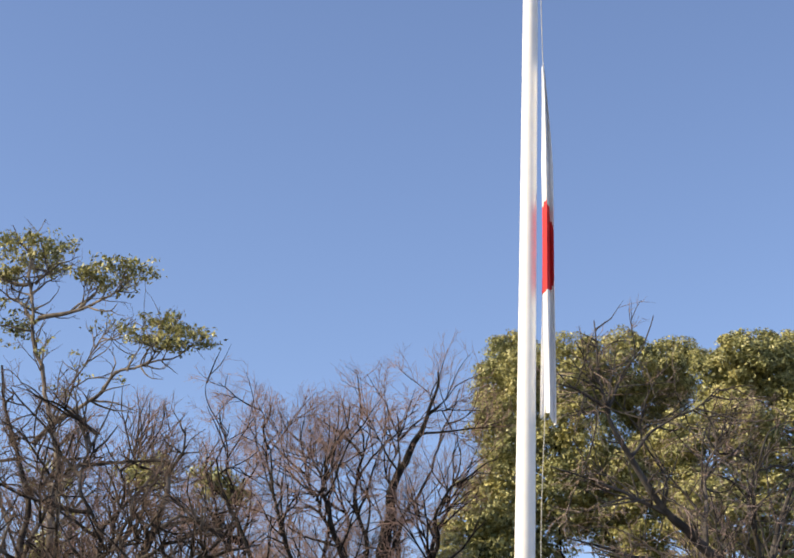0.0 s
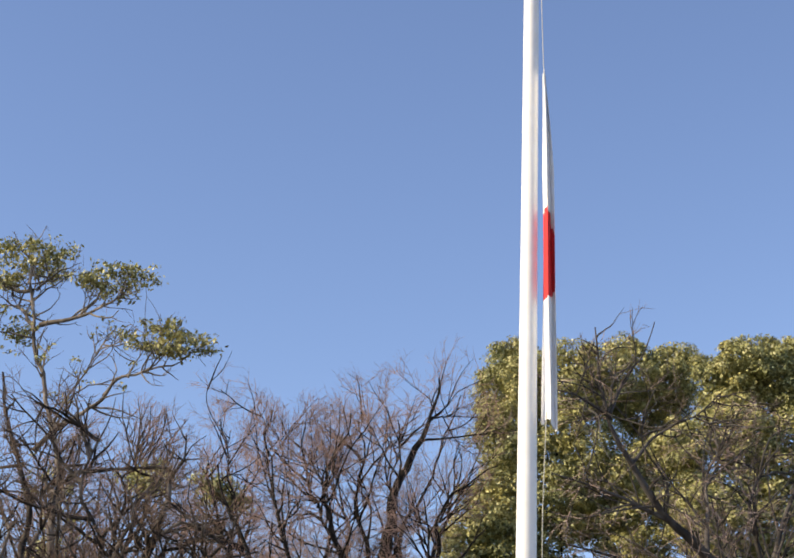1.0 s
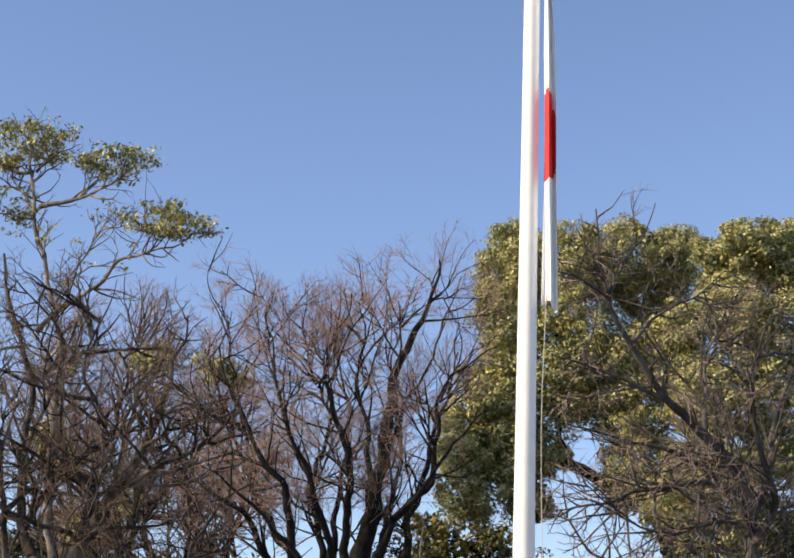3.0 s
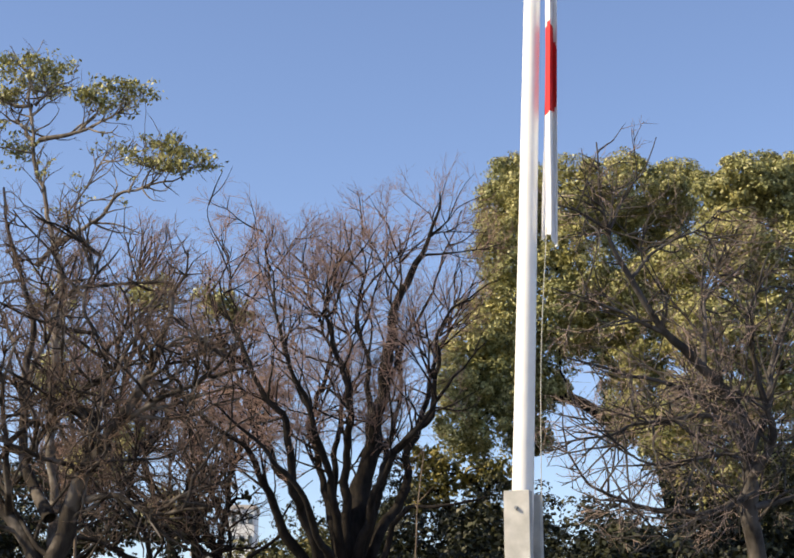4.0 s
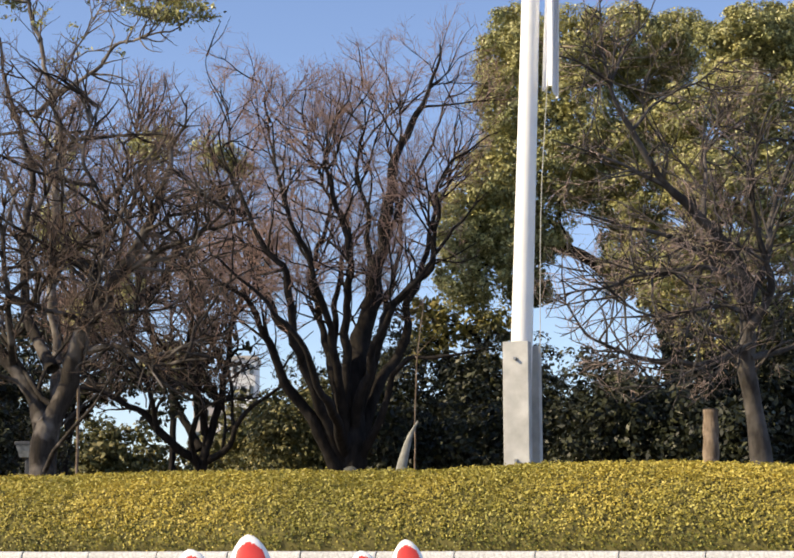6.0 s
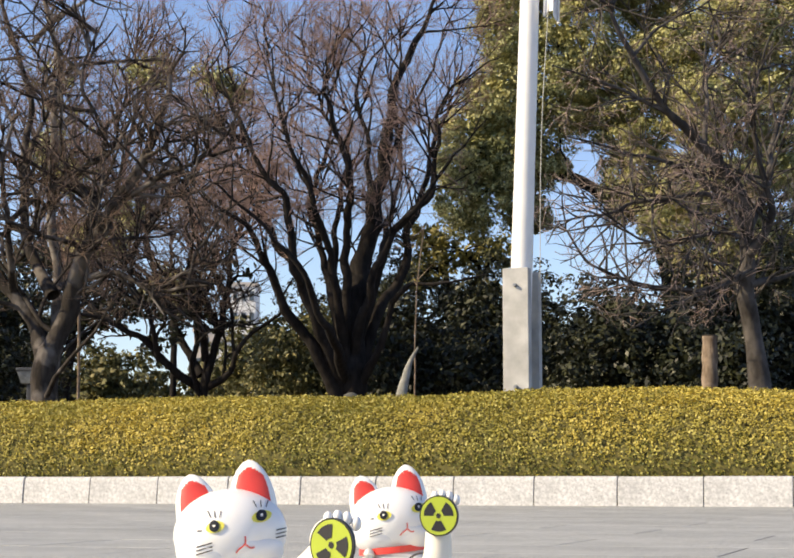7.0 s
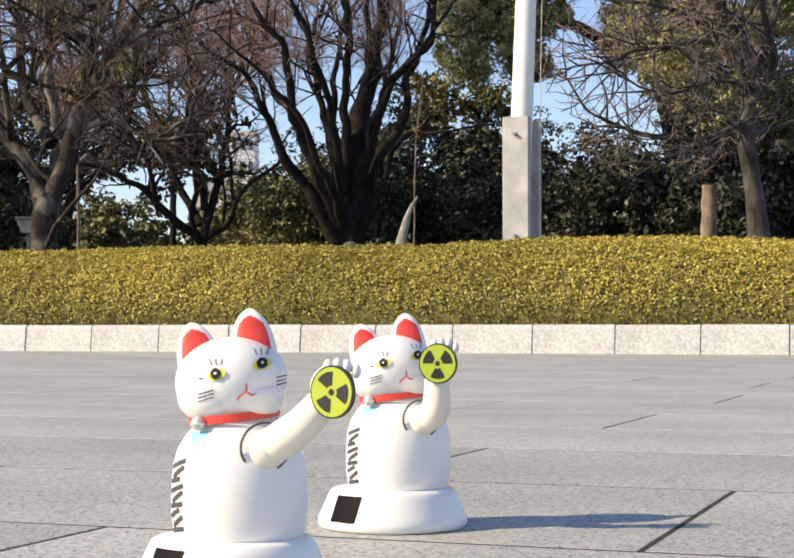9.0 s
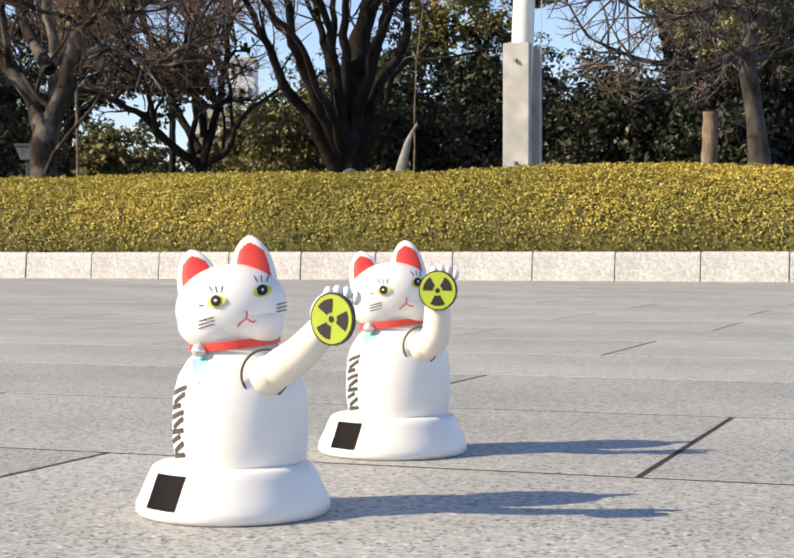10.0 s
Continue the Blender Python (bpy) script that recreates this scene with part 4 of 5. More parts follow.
leafy_tree("evergreen_tree", "thin olive evergreen tree seen through bare branches", 79, (-4.23, 30.00, 0.15),
           [[(-4.23, 30.00, 0.15), (-4.15, 30.00, 2.65), (-4.28, 30.00, 5.00), (-4.63, 30.00, 7.22)], [(-4.23, 30.00, 4.53), (-3.65, 30.00, 6.25), (-3.39, 30.00, 7.42)], [(-4.21, 30.00, 3.59), (-5.12, 30.00, 4.34), (-5.69, 30.00, 4.62)]],
           [((-4.75, 30.00, 7.81), (0.45, 0.5, 0.3)), ((-3.45, 30.00, 7.66), (0.45, 0.5, 0.25)), ((-5.60, 30.00, 4.62), (0.6, 0.5, 0.35)), ((-5.14, 30.00, 5.10), (0.3, 0.4, 0.3)), ((-3.01, 30.00, 7.42), (0.3, 0.4, 0.2)), ((-4.07, 30.00, 3.77), (0.5, 0.5, 0.35)),
            ((-6.20, 30.00, 5.86), (0.35, 0.4, 0.3)), ((-6.60, 30.00, 6.25), (0.3, 0.4, 0.5))],
           0.06, M_BARK_DARK, M_CAMPHOR, 130, 0.09, 0.045, 0.25)
tree, shoots, rng = bare_tree(
    "bare_tree", "fine-twigged bare tree standing behind the larger ones", 59, (-7.06, 33.00, 0.15),
    [[(-7.06, 33.00, 0.15), (-6.93, 33.00, 2.90), (-6.15, 33.00, 4.97), (-5.49, 33.00, 7.28), (-5.46, 33.00, 9.23)], [(-6.74, 33.00, 3.52), (-6.69, 33.00, 5.49), (-7.07, 33.00, 7.28), (-7.36, 33.00, 8.90)], [(-6.54, 33.00, 4.14), (-4.82, 33.00, 5.80), (-3.71, 33.00, 7.39), (-3.43, 33.00, 8.79)]],
    [((-5.56, 33.00, 9.01), (1.5, 1.4, 1.2)), ((-6.99, 33.00, 7.82), (1.3, 1.4, 1.6)), ((-4.03, 33.00, 7.28), (1.3, 1.4, 1.6)), ((-5.55, 33.00, 5.59), (2.0, 1.4, 1.4))],
    M_BARK_GREY, M_TWIG_RED,
    [(0.16, 0.012), (0.09, 0.01), (0.09, 0.01)],
    [dict(rate=7.0, length=2.0, angle=42, radius=0.03, first=0.2, joints=7, up=0.08), dict(rate=5.5, length=1.1, angle=38, radius=0.016, up=0.06),
     dict(rate=8.0, length=0.6, angle=38, radius=0.007, joints=3), dict(rate=9.0, length=0.36, angle=40, radius=0.0046, joints=2)])
FAR_TREE = "distant dull green tree beyond the park"
for k, (x, y, wide, high) in enumerate([(-12.6, 62, 2.2, 5.4), (-11.0, 64, 2.0, 5.0), (-10.2, 60, 1.6, 4.7), (-15.0, 60, 2.4, 6.2), (-9.0, 66, 1.6, 4.5), (-5.6, 58, 1.8, 5.6), (-4.0, 60, 2.0, 6.0), (-2.0, 62, 2.2, 6.6), (-17, 50, 2.4, 7.0), (-7.4, 66, 1.5, 4.7)]):
    shrub(x, y, wide, high, 140 + k, M_FAR, FAR_TREE, 60, 0.2)

# ---- small things between the trees ----
def far_building(name, label, at, wide, deep, high, floors, bays, mat):
    ob = thing(name, at, label, "building")
    part("wall", box(wide, deep, high, (0, 0, high / 2), 0.05), mat, ob)
    part("roof", box(wide + 0.4, deep + 0.4, 0.5, (0, 0, high + 0.252)), M_TAN, ob)
    pane = bpy.data.meshes.new("window")
    bm = box(wide / bays * 0.55, 0.12, high / floors * 0.45)
    bm.to_mesh(pane)
    bm.free()
    pane.materials.append(M_GLASS)
    for f in range(floors):
        for b in range(bays):
            part("window", pane, None, ob, m=pose((b + 0.5) / bays * wide - wide / 2, -deep / 2 - 0.02, (f + 0.55) / floors * high))
    return ob


far_building("white_tower", "plain white building far beyond the park trees", (-13.9, 130, -0.06), 1.7, 3.0, 11.2, 1, 1, M_WALL)
far_building("apartment_building", "tan apartment block far beyond the park trees", (-19.8, 210, -0.06), 3.2, 6, 25, 9, 3, M_WALL)
far_building("apartment_building", "low tan apartment block far beyond the park trees", (-25.6, 220, -0.06), 3.5, 6, 20, 7, 3, M_TAN)


def lantern():
    ob = thing("garden_lamp", (-4.98, 22, 0.14), "low park lamp with a pale tapered shade on a dark post", "lamp")
    part("post", box(0.09, 0.09, 1.32, (0, 0, 0.66), 0.01), M_ROOF, ob, m=pose(0, 0, 0.0))
    bm = bmesh.new()
    bmesh.ops.create_cone(bm, cap_ends=True, segments=4, radius1=0.15, radius2=0.22, depth=0.16, matrix=Matrix.Translation((0, 0, 1.40)) @ Matrix.Rotation(math.pi / 4, 4, "Z"))
    part("shade", bm, M_STONE, ob, "pale tapered shade")
    part("cap", box(0.34, 0.34, 0.05, (0, 0, 1.506), 0.01), M_ROOF, ob, "dark flat cap")


lantern()


def stake(at, high, radius, mat, label):
    ob = thing("stake", at, label, "stake")
    line = smooth_line([(0, 0, 0), (0.02, 0, high * 0.5), (0.0, 0, high)], 0.2)
    v, q = tube_arrays(line, [radius] * len(line), 7)
    part("shaft", quads_mesh("shaft", v, q, mat, True), None, ob)


stake((-3.76, 19.00, 0.15), 2.2, 0.018, M_BARK_BROWN, "thin brown wooden stake beside the bare tree")


def cut_trunk():
    base = (3.45, 18.00, 0.15)
    ob = thing("cut_trunk", base, "short sawn-off tree trunk with stringy brown bark", "tree trunk")
    high = 1.6
    line = smooth_line([(0, 0, 0), (0.01, 0, high * 0.5), (0.03, 0, high)], 0.08)
    r = [0.098 - 0.012 * k / len(line) + 0.006 * math.sin(k * 1.9) for k in range(len(line))]
    v, q = tube_arrays(line, r, 14)
    part("bark", quads_mesh("bark", v, q, M_BARK_BROWN, True), None, ob)
    bm = bmesh.new()
    bmesh.ops.create_cone(bm, cap_ends=True, segments=14, radius1=0.085, radius2=0.08, depth=0.03, matrix=Matrix.Translation((0.03, 0, high)))
    part("cut_face", bm, M_BARK_PALE, ob, "pale sawn face")


cut_trunk()

tree, shoots, rng = bare_tree(
    "sapling", "slender young tree with a thin brown stem", 83, (0.22, 21.00, 0.15),
    [[(0.22, 21.00, 0.15), (0.22, 21.00, 1.90), (0.25, 21.00, 2.43), (0.28, 21.00, 2.95), (0.34, 21.00, 3.48)]],
    [((0.30, 21.00, 3.22), (0.3, 0.3, 0.4))], M_BARK_BROWN, M_TWIG_GREY, [(0.02, 0.006)],
    [dict(rate=5.0, length=0.3, angle=40, radius=0.006, first=0.7), dict(rate=6.0, length=0.15, angle=40, radius=0.003), dict(rate=6.0, length=0.1, angle=40, radius=0.002)], wobble=0.02)


def sculpture():
    """A pale upright stone leaf form, bent to one side."""
    base = (0.14, 20.50, 0.15)
    ob = thing("stone_sculpture", base, "pale weathered stone form tapering to a bent tip", "sculpture")
    line = smooth_line([(-0.12, 0, 0), (-0.11, 0, 0.9), (-0.04, 0, 1.3), (0.03, 0, 1.52), (0.12, 0, 1.68)], 0.04)
    v, q = tube_arrays(line, np.interp(np.linspace(0, 1, len(line)), [0, 0.4, 0.8, 1], [0.11, 0.095, 0.05, 0.012]), 14)
    v[:, 1] *= 0.6
    part("body", quads_mesh("body", v, q, M_STONE, True), None, ob)


sculpture()


def bollard(at, high, radius):
    ob = thing("bollard", at, "round-topped grey stone bollard under the trees", "bollard", "bollards under the trees")
    part("stone", lathe([(radius, 0), (radius, high - radius)] + [(radius * math.cos(a), high - radius + radius * math.sin(a)) for a in (0.3, 0.6, 0.9, 1.2, 1.5)], 18), M_DARK_STONE, ob)


bollard((-0.56, 19.50, 0.15), 1.06, 0.12)
bollard((-0.09, 19.70, 0.15), 1.05, 0.11)

# ---- hedge ----
HEDGE = [(10.22, 0.12), (10.17, 0.26), (10.22, 0.42), (10.36, 0.55), (10.65, 0.66), (11.1, 0.735), (11.7, 0.775), (12.3, 0.768), (12.8, 0.67), (13.0, 0.5), (13.05, 0.12)]


def hedge():
    rng = np.random.default_rng(9)
    ob = thing("hedge", plan(-3.2, 11.6, 0.14), "long clipped hedge of yellowish green leaves behind the kerb", "hedge")
    inv = ob.matrix_world.inverted()
    line = smooth_line([(0, n, z) for n, z in HEDGE], 0.08)[:, 1:]
    ts = np.arange(-10.5, 3.6, 0.12)

    def surface(t, k):
        n, z = line[k]
        wave = noise.noise((t * 0.55, n * 0.5, 3.1)) * 0.045 + noise.noise((t * 2.2, n * 2.0, z * 2)) * 0.03
        return plan(t, n, z + wave * min(1, z / 0.5)) + TURNED.to_3x3() @ Vector((0, -0.5 * wave, 0))

    # a dark sheet under the leaves stands in for the shaded gaps between them
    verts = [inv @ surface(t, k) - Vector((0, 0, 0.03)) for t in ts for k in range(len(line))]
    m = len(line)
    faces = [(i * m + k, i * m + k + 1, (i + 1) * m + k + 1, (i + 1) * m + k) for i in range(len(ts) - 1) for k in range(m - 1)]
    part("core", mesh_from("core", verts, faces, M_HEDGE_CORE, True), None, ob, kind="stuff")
    grid = np.array([[inv @ surface(t, k) for k in range(m)] for t in ts])
    normal = np.cross(np.gradient(grid, axis=0), np.gradient(grid, axis=1))
    normal /= np.linalg.norm(normal, axis=2)[..., None]
    count = 280000
    keep = int(np.argmax(line[:, 0] > 12.5))
    a = rng.uniform((-8.3 - ts[0]) / 0.12, (1.2 - ts[0]) / 0.12, count)
    b = rng.uniform(0, keep, count)
    i0, k0 = a.astype(int), b.astype(int)
    fa, fb = (a - i0)[:, None], (b - k0)[:, None]

    def at_grid(g):
        return (g[i0, k0] * (1 - fa) + g[i0 + 1, k0] * fa) * (1 - fb) + (g[i0, k0 + 1] * (1 - fa) + g[i0 + 1, k0 + 1] * fa) * fb

    nor = at_grid(normal)
    at = at_grid(grid) + nor * (rng.random((count, 1)) ** 2 * 0.05 - 0.022)
    relief = np.array([noise.noise(Vector(p) * 13.0) + 0.6 * noise.noise(Vector(p) * 30.0) for p in at])
    at += nor * relief[:, None] * 0.026
    facing = nor * 0.8 + rng.normal(size=(count, 3)) * 0.6 + np.array((-0.15, 0, 0.2))
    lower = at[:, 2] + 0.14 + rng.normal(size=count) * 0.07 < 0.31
    for name, mat, chosen in (("leaves", M_HEDGE, ~lower), ("lower_leaves", M_HEDGE_LOW, lower)):
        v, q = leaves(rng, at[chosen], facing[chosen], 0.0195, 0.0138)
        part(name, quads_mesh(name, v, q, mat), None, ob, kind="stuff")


hedge()


# ---- waving cat figurines ----
def figurine(name, label, at, elbow, palm, tilt, spin):
    """A white plastic beckoning cat on a round stand, one mesh with painted patches; the arm and its sign are set by elbow and palm."""
    mats = [M_WHITE, M_ARM, M_REDP, M_BLACK, M_GREYP, M_YELLOW, M_LIME, M_TEAL, M_SOLAR, M_PINK, M_BELL]
    WHITE, ARM, RED, BLACK, GREY, YELLOW, LIME, TEAL, SOLAR, PINK, BELL = range(11)
    bm = bmesh.new()

    def ball(c, r, index=WHITE, turn=(0, 0, 0), seg=28):
        m = pose(*c, *turn) @ Matrix.Diagonal((*r, 1))
        made = bmesh.ops.create_uvsphere(bm, u_segments=seg, v_segments=seg // 2, radius=1.0, matrix=m)["verts"]
        for f in {f for v in made for f in v.link_faces}:
            f.material_index, f.smooth = index, True

    def turned(profile, index=WHITE, centre=(0, 0), squash=1.0, sides=48):
        n = len(bm.faces)
        lathe(profile, sides, bm, centre, squash)
        bm.faces.ensure_lookup_table()
        for f in bm.faces[n:]:
            f.material_index = index

    def tube(points, radii, index, sides=18, step=0.004):
        line = smooth_line(points, step)
        r = np.interp(np.linspace(0, 1, len(line)), np.linspace(0, 1, len(radii)), radii)
        v, q = tube_arrays(line, r, sides)
        vs = [bm.verts.new(p) for p in v]
        for f in q:
            face = bm.faces.new([vs[k] for k in f])
            face.smooth, face.material_index = True, index

    # stand, body, head, ears
    turned([(0.052, 0.0), (0.0585, 0.0005), (0.0605, 0.003), (0.0603, 0.008), (0.0575, 0.014), (0.0525, 0.0255), (0.0505, 0.0295), (0.0475, 0.0315), (0.03, 0.032)])
    turned([(0.038, 0.03), (0.0405, 0.034), (0.0422, 0.045), (0.0424, 0.06), (0.0415, 0.075), (0.0385, 0.086), (0.033, 0.095), (0.026, 0.102), (0.02, 0.108)], WHITE, (0.0045, 0.0), 0.94)
    ball((-0.001, 0.0, 0.1275), (0.0350, 0.032, 0.0275), WHITE, (0, -5, 0), 40)
    ball((-0.010, -0.004, 0.1175), (0.0240, 0.026, 0.017))
    ball((0.012, -0.006, 0.1185), (0.0205, 0.023, 0.016))
    ball((0.0085, -0.0225, 0.1210), (0.0125, 0.0075, 0.0072))

    def ear(root, tip, wide, deep):
        root, tip = Vector(root), Vector(tip)
        axis = tip - root
        side = Vector((axis.z, 0, -axis.x)).normalized()
        back = Vector((0, 1, 0))
        rings, steps, around = [], 28, 48
        for k in range(steps + 1):
            s = k / steps
            w = wide * (1 - s ** 2.3) ** 0.62
            t = deep * (1 - 0.75 * s) * min(1, (1 - s) * 5 + 0.05)
            rings.append([bm.verts.new(root + axis * s + side * w * math.cos(a) + back * t * math.sin(a)) for a in (2 * math.pi * q / around for q in range(around))])
        for k, (low, high) in enumerate(zip(rings, rings[1:])):
            for q in range(around):
                f = bm.faces.new((low[q], low[(q + 1) % around], high[(q + 1) % around], high[q]))
                f.smooth = True
                s, a = (k + 0.5) / steps, 2 * math.pi * (q + 0.5) / around
                if math.sin(a) < 0 and abs(math.cos(a) - 0.06) < 0.74 and s < 0.86 - 0.25 * math.cos(a) ** 2:
                    f.material_index = RED

    ear((-0.0196, 0.002, 0.134), (-0.0272, 0.003, 0.1638), 0.0142, 0.010)
    ear((0.0132, 0.001, 0.139), (0.0095, 0.002, 0.1728), 0.0150, 0.010)

    # collar, bell
    for k in range(40):
        a, b = 2 * math.pi * k / 40, 2 * math.pi * (k + 1) / 40
        ring = [Vector((0.001 + 0.0268 * math.cos(t), 0.0263 * math.sin(t), 0.1083 + 0.0030 * math.cos(t))) for t in (a, b)]
        low = [p * 1.0 + Vector((0, 0, -0.0052)) for p in ring]
        out = [Vector(((p.x - 0.001) * 1.06 + 0.001, p.y * 1.06, p.z)) for p in (low[0], low[1], ring[1], ring[0])]
        f = bm.faces.new([bm.verts.new(p) for p in out])
        f.material_index = RED
    tree = BVHTree.FromBMesh(bm)

    def decal(outline, index, raised=0.0004, rings=3, away=(0, 1, 0), centre=None):
        """A thin painted patch laid onto the surface below it: the outline as (across, height), seen from the front."""
        d = Vector(away)
        right = d.cross(Vector((0, 0, 1))).normalized()
        dense = []
        for (u0, z0), (u1, z1) in zip(outline, outline[1:] + outline[:1]):
            steps = max(1, int(math.hypot(u1 - u0, z1 - z0) / 0.0015))
            dense += [(u0 + (u1 - u0) * k / steps, z0 + (z1 - z0) * k / steps) for k in range(steps)]
        outline = dense
        n = len(outline)
        cu, cz = centre or (sum(p[0] for p in outline) / n, sum(p[1] for p in outline) / n)

        def drop(u, z):
            start = right * u + Vector((0, 0, z)) - d * 0.3
            hit, normal, _, _ = tree.ray_cast(start, d)
            return (hit + normal * raised) if hit is not None else None

        loops = []
        for k in range(rings + 1):
            s = k / rings
            loops.append([drop(cu + (u - cu) * s, cz + (z - cz) * s) for u, z in outline])
        grid = [[bm.verts.new(p) if p is not None else None for p in lp] for lp in loops]
        for a, b in zip(grid, grid[1:]):
            for k in range(n):
                four = (a[k], a[(k + 1) % n], b[(k + 1) % n], b[k])
                if all(v is not None for v in four):
                    f = bm.faces.new(four)
                    f.material_index, f.smooth = index, True

    def oval(u, z, ru, rz, turn=0.0, n=20, point=1.0):
        out = []
        for k in range(n):
            t = 2 * math.pi * k / n
            a, b = ru * math.copysign(abs(math.cos(t)) ** point, math.cos(t)), rz * math.sin(t)
            out.append((u + a * math.cos(turn) - b * math.sin(turn), z + a * math.sin(turn) + b * math.cos(turn)))
        return out

    def stroke(points, wide, index=GREY, away=(0, 1, 0), raised=0.0005):
        line = smooth_line([(u, z, 0) for u, z in points], 0.0012)[:, :2]
        for a, b in zip(line, line[1:]):
            t = b - a
            t /= np.linalg.norm(t) + 1e-9
            s = np.array((-t[1], t[0])) * wide * 0.5
            decal([tuple(a - s), tuple(b + t * 0.0002 - s), tuple(b + t * 0.0002 + s), tuple(a + s)], index, raised, 1, away)

    # eyes, lashes, whiskers, mouth
    for u, z, side in ((-0.0072, 0.1325, -1), (0.0192, 0.1385, 1)):
        decal(oval(u + 0.0004, z - 0.0004, 0.0056, 0.0034, 0.25, point=1.15), YELLOW, 0.0010, 10)
        decal(oval(u, z, 0.0030, 0.0032), BLACK, 0.0016, 8)
        # the pupil's highlight, painted on as a cream dot
        decal(oval(u, z, 0.0008, 0.0008, n=10), ARM, 0.0021)
        for k in (-1, 0, 1):
            stroke([(u + k * 0.0027, z + 0.0052), (u + k * 0.0040 - 0.0008, z + 0.0088)], 0.0006)
        for k in (0, 1, 2):
            a = (u - 0.0012 + (0.010 if side > 0 else 0.0), z - 0.0095 - 0.0022 * k + (0.001 if side > 0 else 0))
            stroke([a, (a[0] + side * (0.0098 if side < 0 else 0.006), a[1] - 0.0028 + (0.004 if side > 0 else 0))], 0.0007)
        if side < 0:
            stroke([(u - 0.0078, z - 0.0025), (u - 0.0105, z - 0.0028)], 0.0007)
    stroke([(0.0108, 0.1268), (0.0108, 0.1222), (0.0070, 0.1190), (0.0056, 0.1172)], 0.0010, PINK)
    stroke([(0.0108, 0.1222), (0.0140, 0.1200), (0.0162, 0.1203)], 0.0010, PINK)

    # turquoise bib, seen below the bell
    decal([(-0.0240, 0.0965), (-0.0128, 0.0975), (-0.0150, 0.0870), (-0.0178, 0.0815), (-0.0212, 0.0860)], TEAL, 0.0004, 3)

    ball((-0.0190, -0.0230, 0.1022), (0.0044, 0.0042, 0.0044), BELL, seg=16)
    ball((-0.0190, -0.0238, 0.1022), (0.0048, 0.0040, 0.0009), ARM, seg=16)

    # the painted oval's lettering as plain bars, and the dark solar cell on the stand, both on the side it faces
    face = Vector((math.sin(radians(60)), math.cos(radians(60)), 0))
    for k in range(9):
        z = 0.0775 - 0.0050 * k
        lean = 0.0024 + 0.0012 * math.sin(k * 2.1)
        stroke([(-0.0085 + 0.003 * (k % 3 == 1), z - lean), (0.0082 - 0.0035 * (k % 4 == 2), z + lean)], 0.0030, GREY, tuple(face))
    face = Vector((math.sin(radians(42)), math.cos(radians(42)), 0))
    decal([(-0.0128, 0.0080), (0.0128, 0.0080), (0.0128, 0.0280), (-0.0128, 0.0280)], SOLAR, 0.0005, 8, tuple(face))

    # arm with its shoulder rim, paw and round sign
    shoulder = Vector((0.0255, -0.0315, 0.0885))
    elbow, palm = Vector(elbow), Vector(palm)
    tube([shoulder + Vector((-0.006, 0.010, -0.002)), shoulder, elbow, palm], [0.0105, 0.0118, 0.0105, 0.0088], ARM)
    ball(shoulder + Vector((-0.001, 0.0, -0.0005)), (0.0124, 0.0124, 0.0124), ARM)
    rim = [shoulder + Vector((-0.003 + 0.0140 * math.cos(a), -0.001 + 0.005 * math.cos(a), 0.0148 * math.sin(a))) for a in (2 * math.pi * k / 24 for k in range(25))]
    tube([tuple(p) for p in rim], [0.0008, 0.0008], GREY, 6)
    ball(palm + Vector((0, 0.001, 0.002)), (0.0135, 0.0085, 0.014), ARM)
    for k in (-1, 0, 1, 2):
        ball(palm + Vector((0.0055 * k + 0.003, -0.0015, 0.0155 - 0.0018 * k * k * 0.5)), (0.0031, 0.0040, 0.0045), WHITE, seg=14)
    sign = Matrix.Translation(palm + Vector((0, -0.0135, 0.0))) @ pose(0, 0, 0, *tilt) @ Matrix.Rotation(math.pi / 2, 4, "X")

    def flat(points, z, index, thick=0.0):
        vs = [bm.verts.new(sign @ Vector((x, y, z))) for x, y in points]
        bm.faces.new(vs).material_index = index
        if thick:
            back = [bm.verts.new(sign @ Vector((x, y, z - thick))) for x, y in points]
            bm.faces.new(back[::-1]).material_index = index
            for k in range(len(points)):
                k2 = (k + 1) % len(points)
                bm.faces.new((vs[k], back[k], back[k2], vs[k2])).material_index = index

    def arc(r, a0, a1, n):
        return [(r * math.cos(radians(a0 + (a1 - a0) * k / n)), r * math.sin(radians(a0 + (a1 - a0) * k / n))) for k in range(n + 1)]

    flat(arc(0.0156, 0, 360, 48)[:-1], 0.0, BLACK, 0.0022)
    flat(arc(0.0145, 0, 360, 48)[:-1], 0.0003, LIME)
    flat(arc(0.0020, 0, 360, 16)[:-1], 0.0006, BLACK)
    for a in (spin, spin + 120, spin + 240):
        flat(arc(0.0040, a - 30, a + 30, 6) + arc(0.0120, a + 30, a - 30, 12), 0.0006, BLACK)
    me = bpy.data.meshes.new(name)
    bm.to_mesh(me)
    bm.free()
    for m in mats:
        me.materials.append(m)
    ob = new(name, me)
    ob.location = at
    return tagged(ob, label, "figurine", "cat figurines on the paving")


figurine("cat_figurine", "white plastic beckoning cat stretching out a yellow disc", (-0.102, 1.01, 0.0), (0.045, -0.044, 0.1020), (0.0640, -0.052, 0.1230), (0, 14, -34), 129)
figurine("cat_figurine", "white plastic beckoning cat lifting its disc beside its cheek", (-0.0035, 1.318, 0.0), (0.034, -0.045, 0.098), (0.035, -0.050, 0.133), (0, 0, -20), 270)

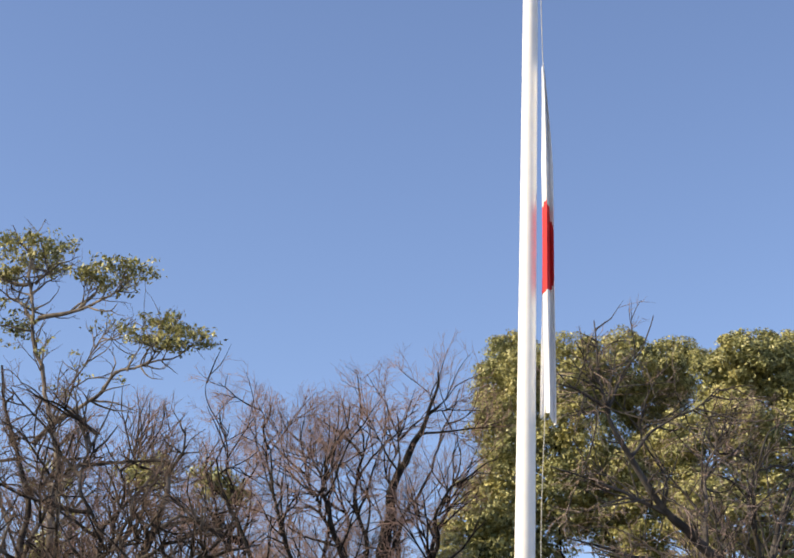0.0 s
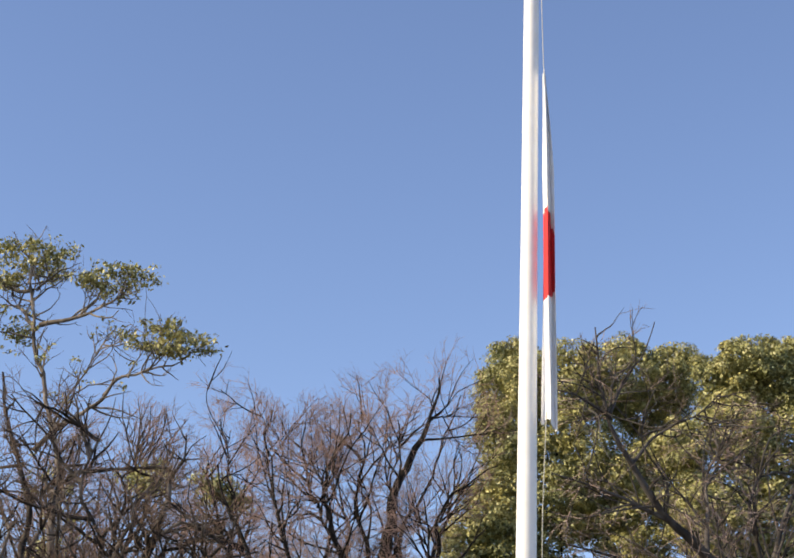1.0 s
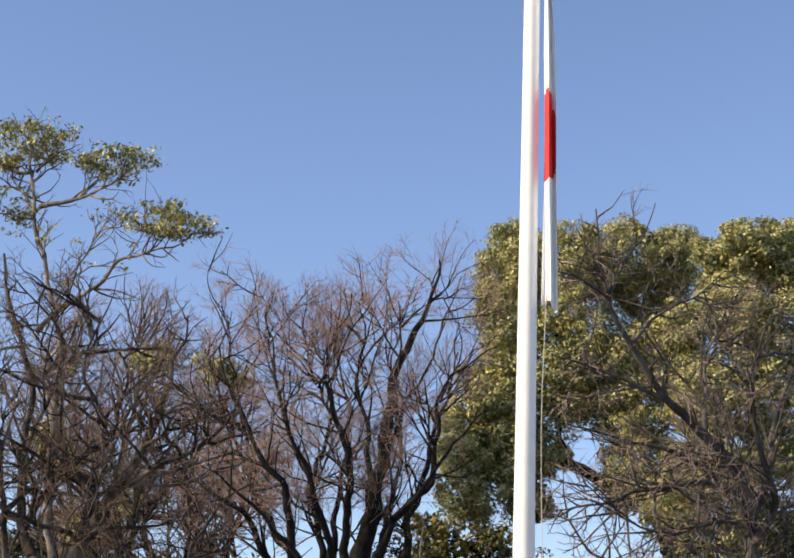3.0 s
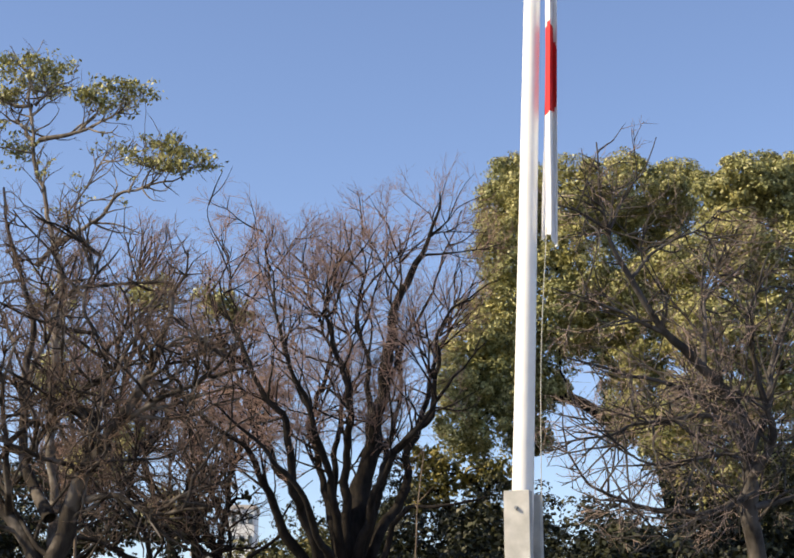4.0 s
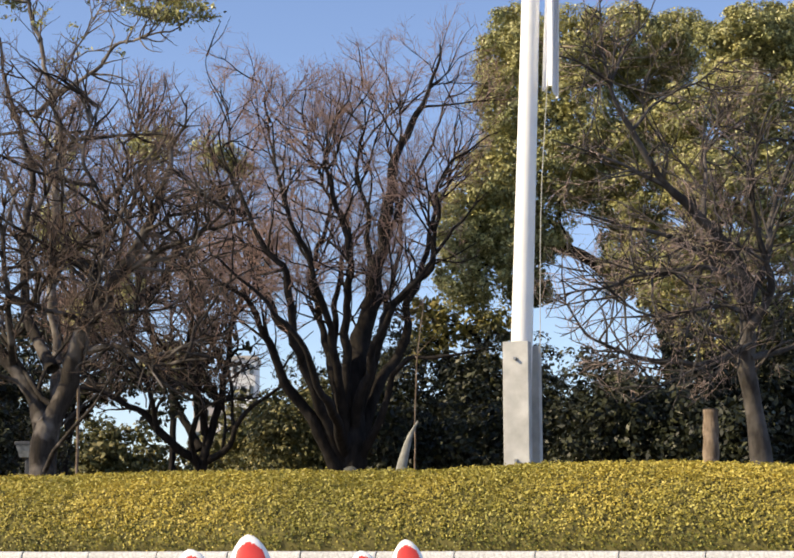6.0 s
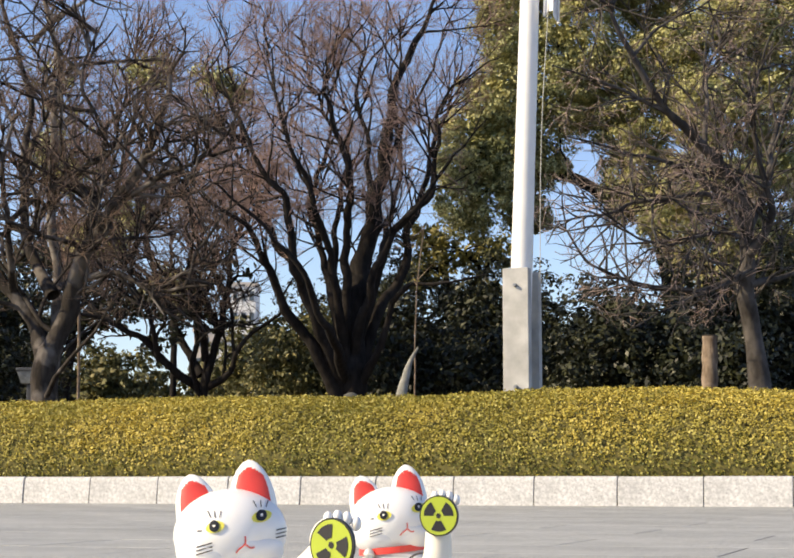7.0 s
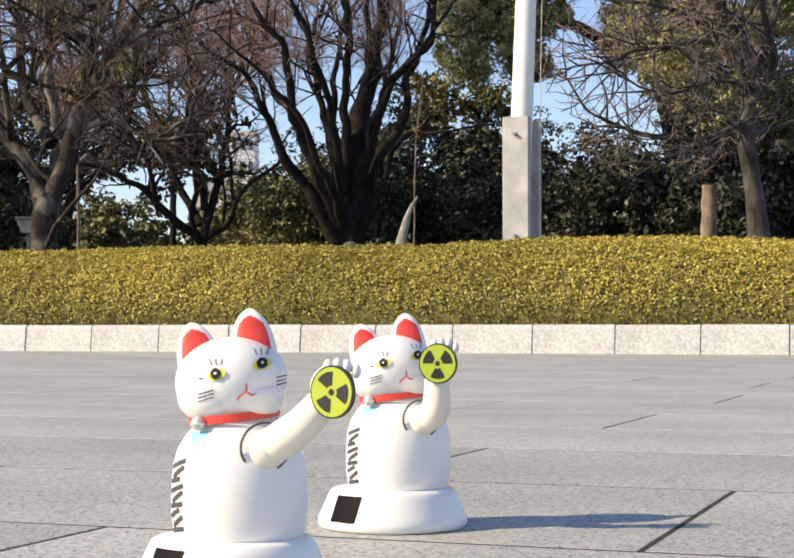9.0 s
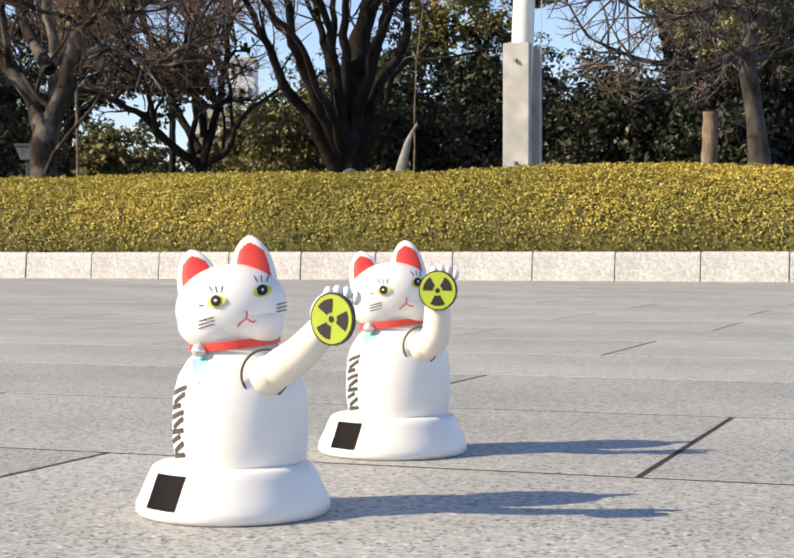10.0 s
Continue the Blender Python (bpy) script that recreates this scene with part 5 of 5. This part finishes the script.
# ---- kerb and paving, stone by stone ----
kerb = thing("kerb", TURNED, "low kerb of pale granite blocks along the planting", "kerb", kind="structure")
bm = box(0.529, 0.17, 0.22, (0, 0, 0))
front = [e for e in bm.edges if all(v.co.y < 0 and v.co.z > 0 for v in e.verts)]
bmesh.ops.bevel(bm, geom=front, offset=0.034, segments=3, affect="EDGES", profile=0.6)
bmesh.ops.bevel(bm, geom=[e for e in bm.edges if all(abs(v.co.x) > 0.26 for v in e.verts)], offset=0.003, segments=1, affect="EDGES")
for v in bm.verts:
    v.co.y += 0.02 * (v.co.z / 0.22)
stone = bpy.data.meshes.new("kerb_stone")
bm.to_mesh(stone)
bm.free()
stone.materials.append(M_KERB)
rng = random.Random(4)
for k in range(-9, 22):
    part("kerb_stone", stone, None, kerb, m=pose(-1.654 - 0.535 * (k - 0.5), 10.085 + rng.uniform(-0.003, 0.003), 0.076 + rng.uniform(-0.002, 0.002), 0, 0, rng.uniform(-0.2, 0.2)))

part("mortar", box(17.0, 0.13, 0.19, (-5.0, 10.092, 0.072)), M_MORTAR, kerb, "brownish mortar between the blocks")

pavement = thing("pavement", TURNED, "plaza paved with grey granite slabs in staggered rows", "pavement", kind="structure")
part("bedding", box(40, 24.4, 0.04, (0, -2.2, -0.0204)), M_JOINT, pavement, "grit bedding in the joints")
ROW, LONG = 0.465, 0.84
bm = box(LONG - 0.0055, ROW - 0.008, 0.05, (0, 0, -0.025), 0.0006)
slab = bpy.data.meshes.new("slab")
bm.to_mesh(slab)
bm.free()
slab.materials.append(M_SLAB)
SHIFT = {0: -0.67, 1: -0.236, 2: -0.63, 3: -0.19, 4: -0.58, 5: -0.16, 6: -0.55}
for r in range(-1, 20):
    far = 0.692 + ROW * (r + 0.5)
    shift = SHIFT.get(r, -0.6 + 0.42 * (r % 2))
    low = int((-0.80 * far - 1.0) / LONG) - 1
    for k in range(low, low + int(0.75 * far / LONG) + 5):
        part("slab", slab, None, pavement, m=pose(shift + LONG * (k + 0.5), far, rng.uniform(-0.0001, 0.0004), 0, 0, 0))

# the plaza goes on all round, in slabs too far off to tell apart
corner = [(a, b, c) for c in (-0.05, 0.0) for a, b in ((-1, -1), (1, -1), (1, 1), (-1, 1))]
sides = [(0, 3, 2, 1), (4, 5, 6, 7), (0, 1, 5, 4), (1, 2, 6, 5), (2, 3, 7, 6), (3, 0, 4, 7)]
verts, faces = [], []
for r in range(-24, 20):
    far = 0.692 + ROW * (r + 0.5)
    shift = SHIFT.get(r, -0.6 + 0.42 * (r % 2))
    low = int((-0.80 * far - 1.0) / LONG) - 1
    taken = range(low, low + int(0.75 * far / LONG) + 5) if r >= -1 else range(0)
    for k in range(-16, 17):
        if k in taken:
            continue
        at = len(verts)
        verts += [(shift + LONG * (k + 0.5) + a * (LONG - 0.0055) / 2, far + b * (ROW - 0.008) / 2, c) for a, b, c in corner]
        faces += [tuple(at + i for i in f) for f in sides]
part("outer_paving", mesh_from("outer_paving", verts, faces, M_SLAB), None, pavement, kind="stuff")
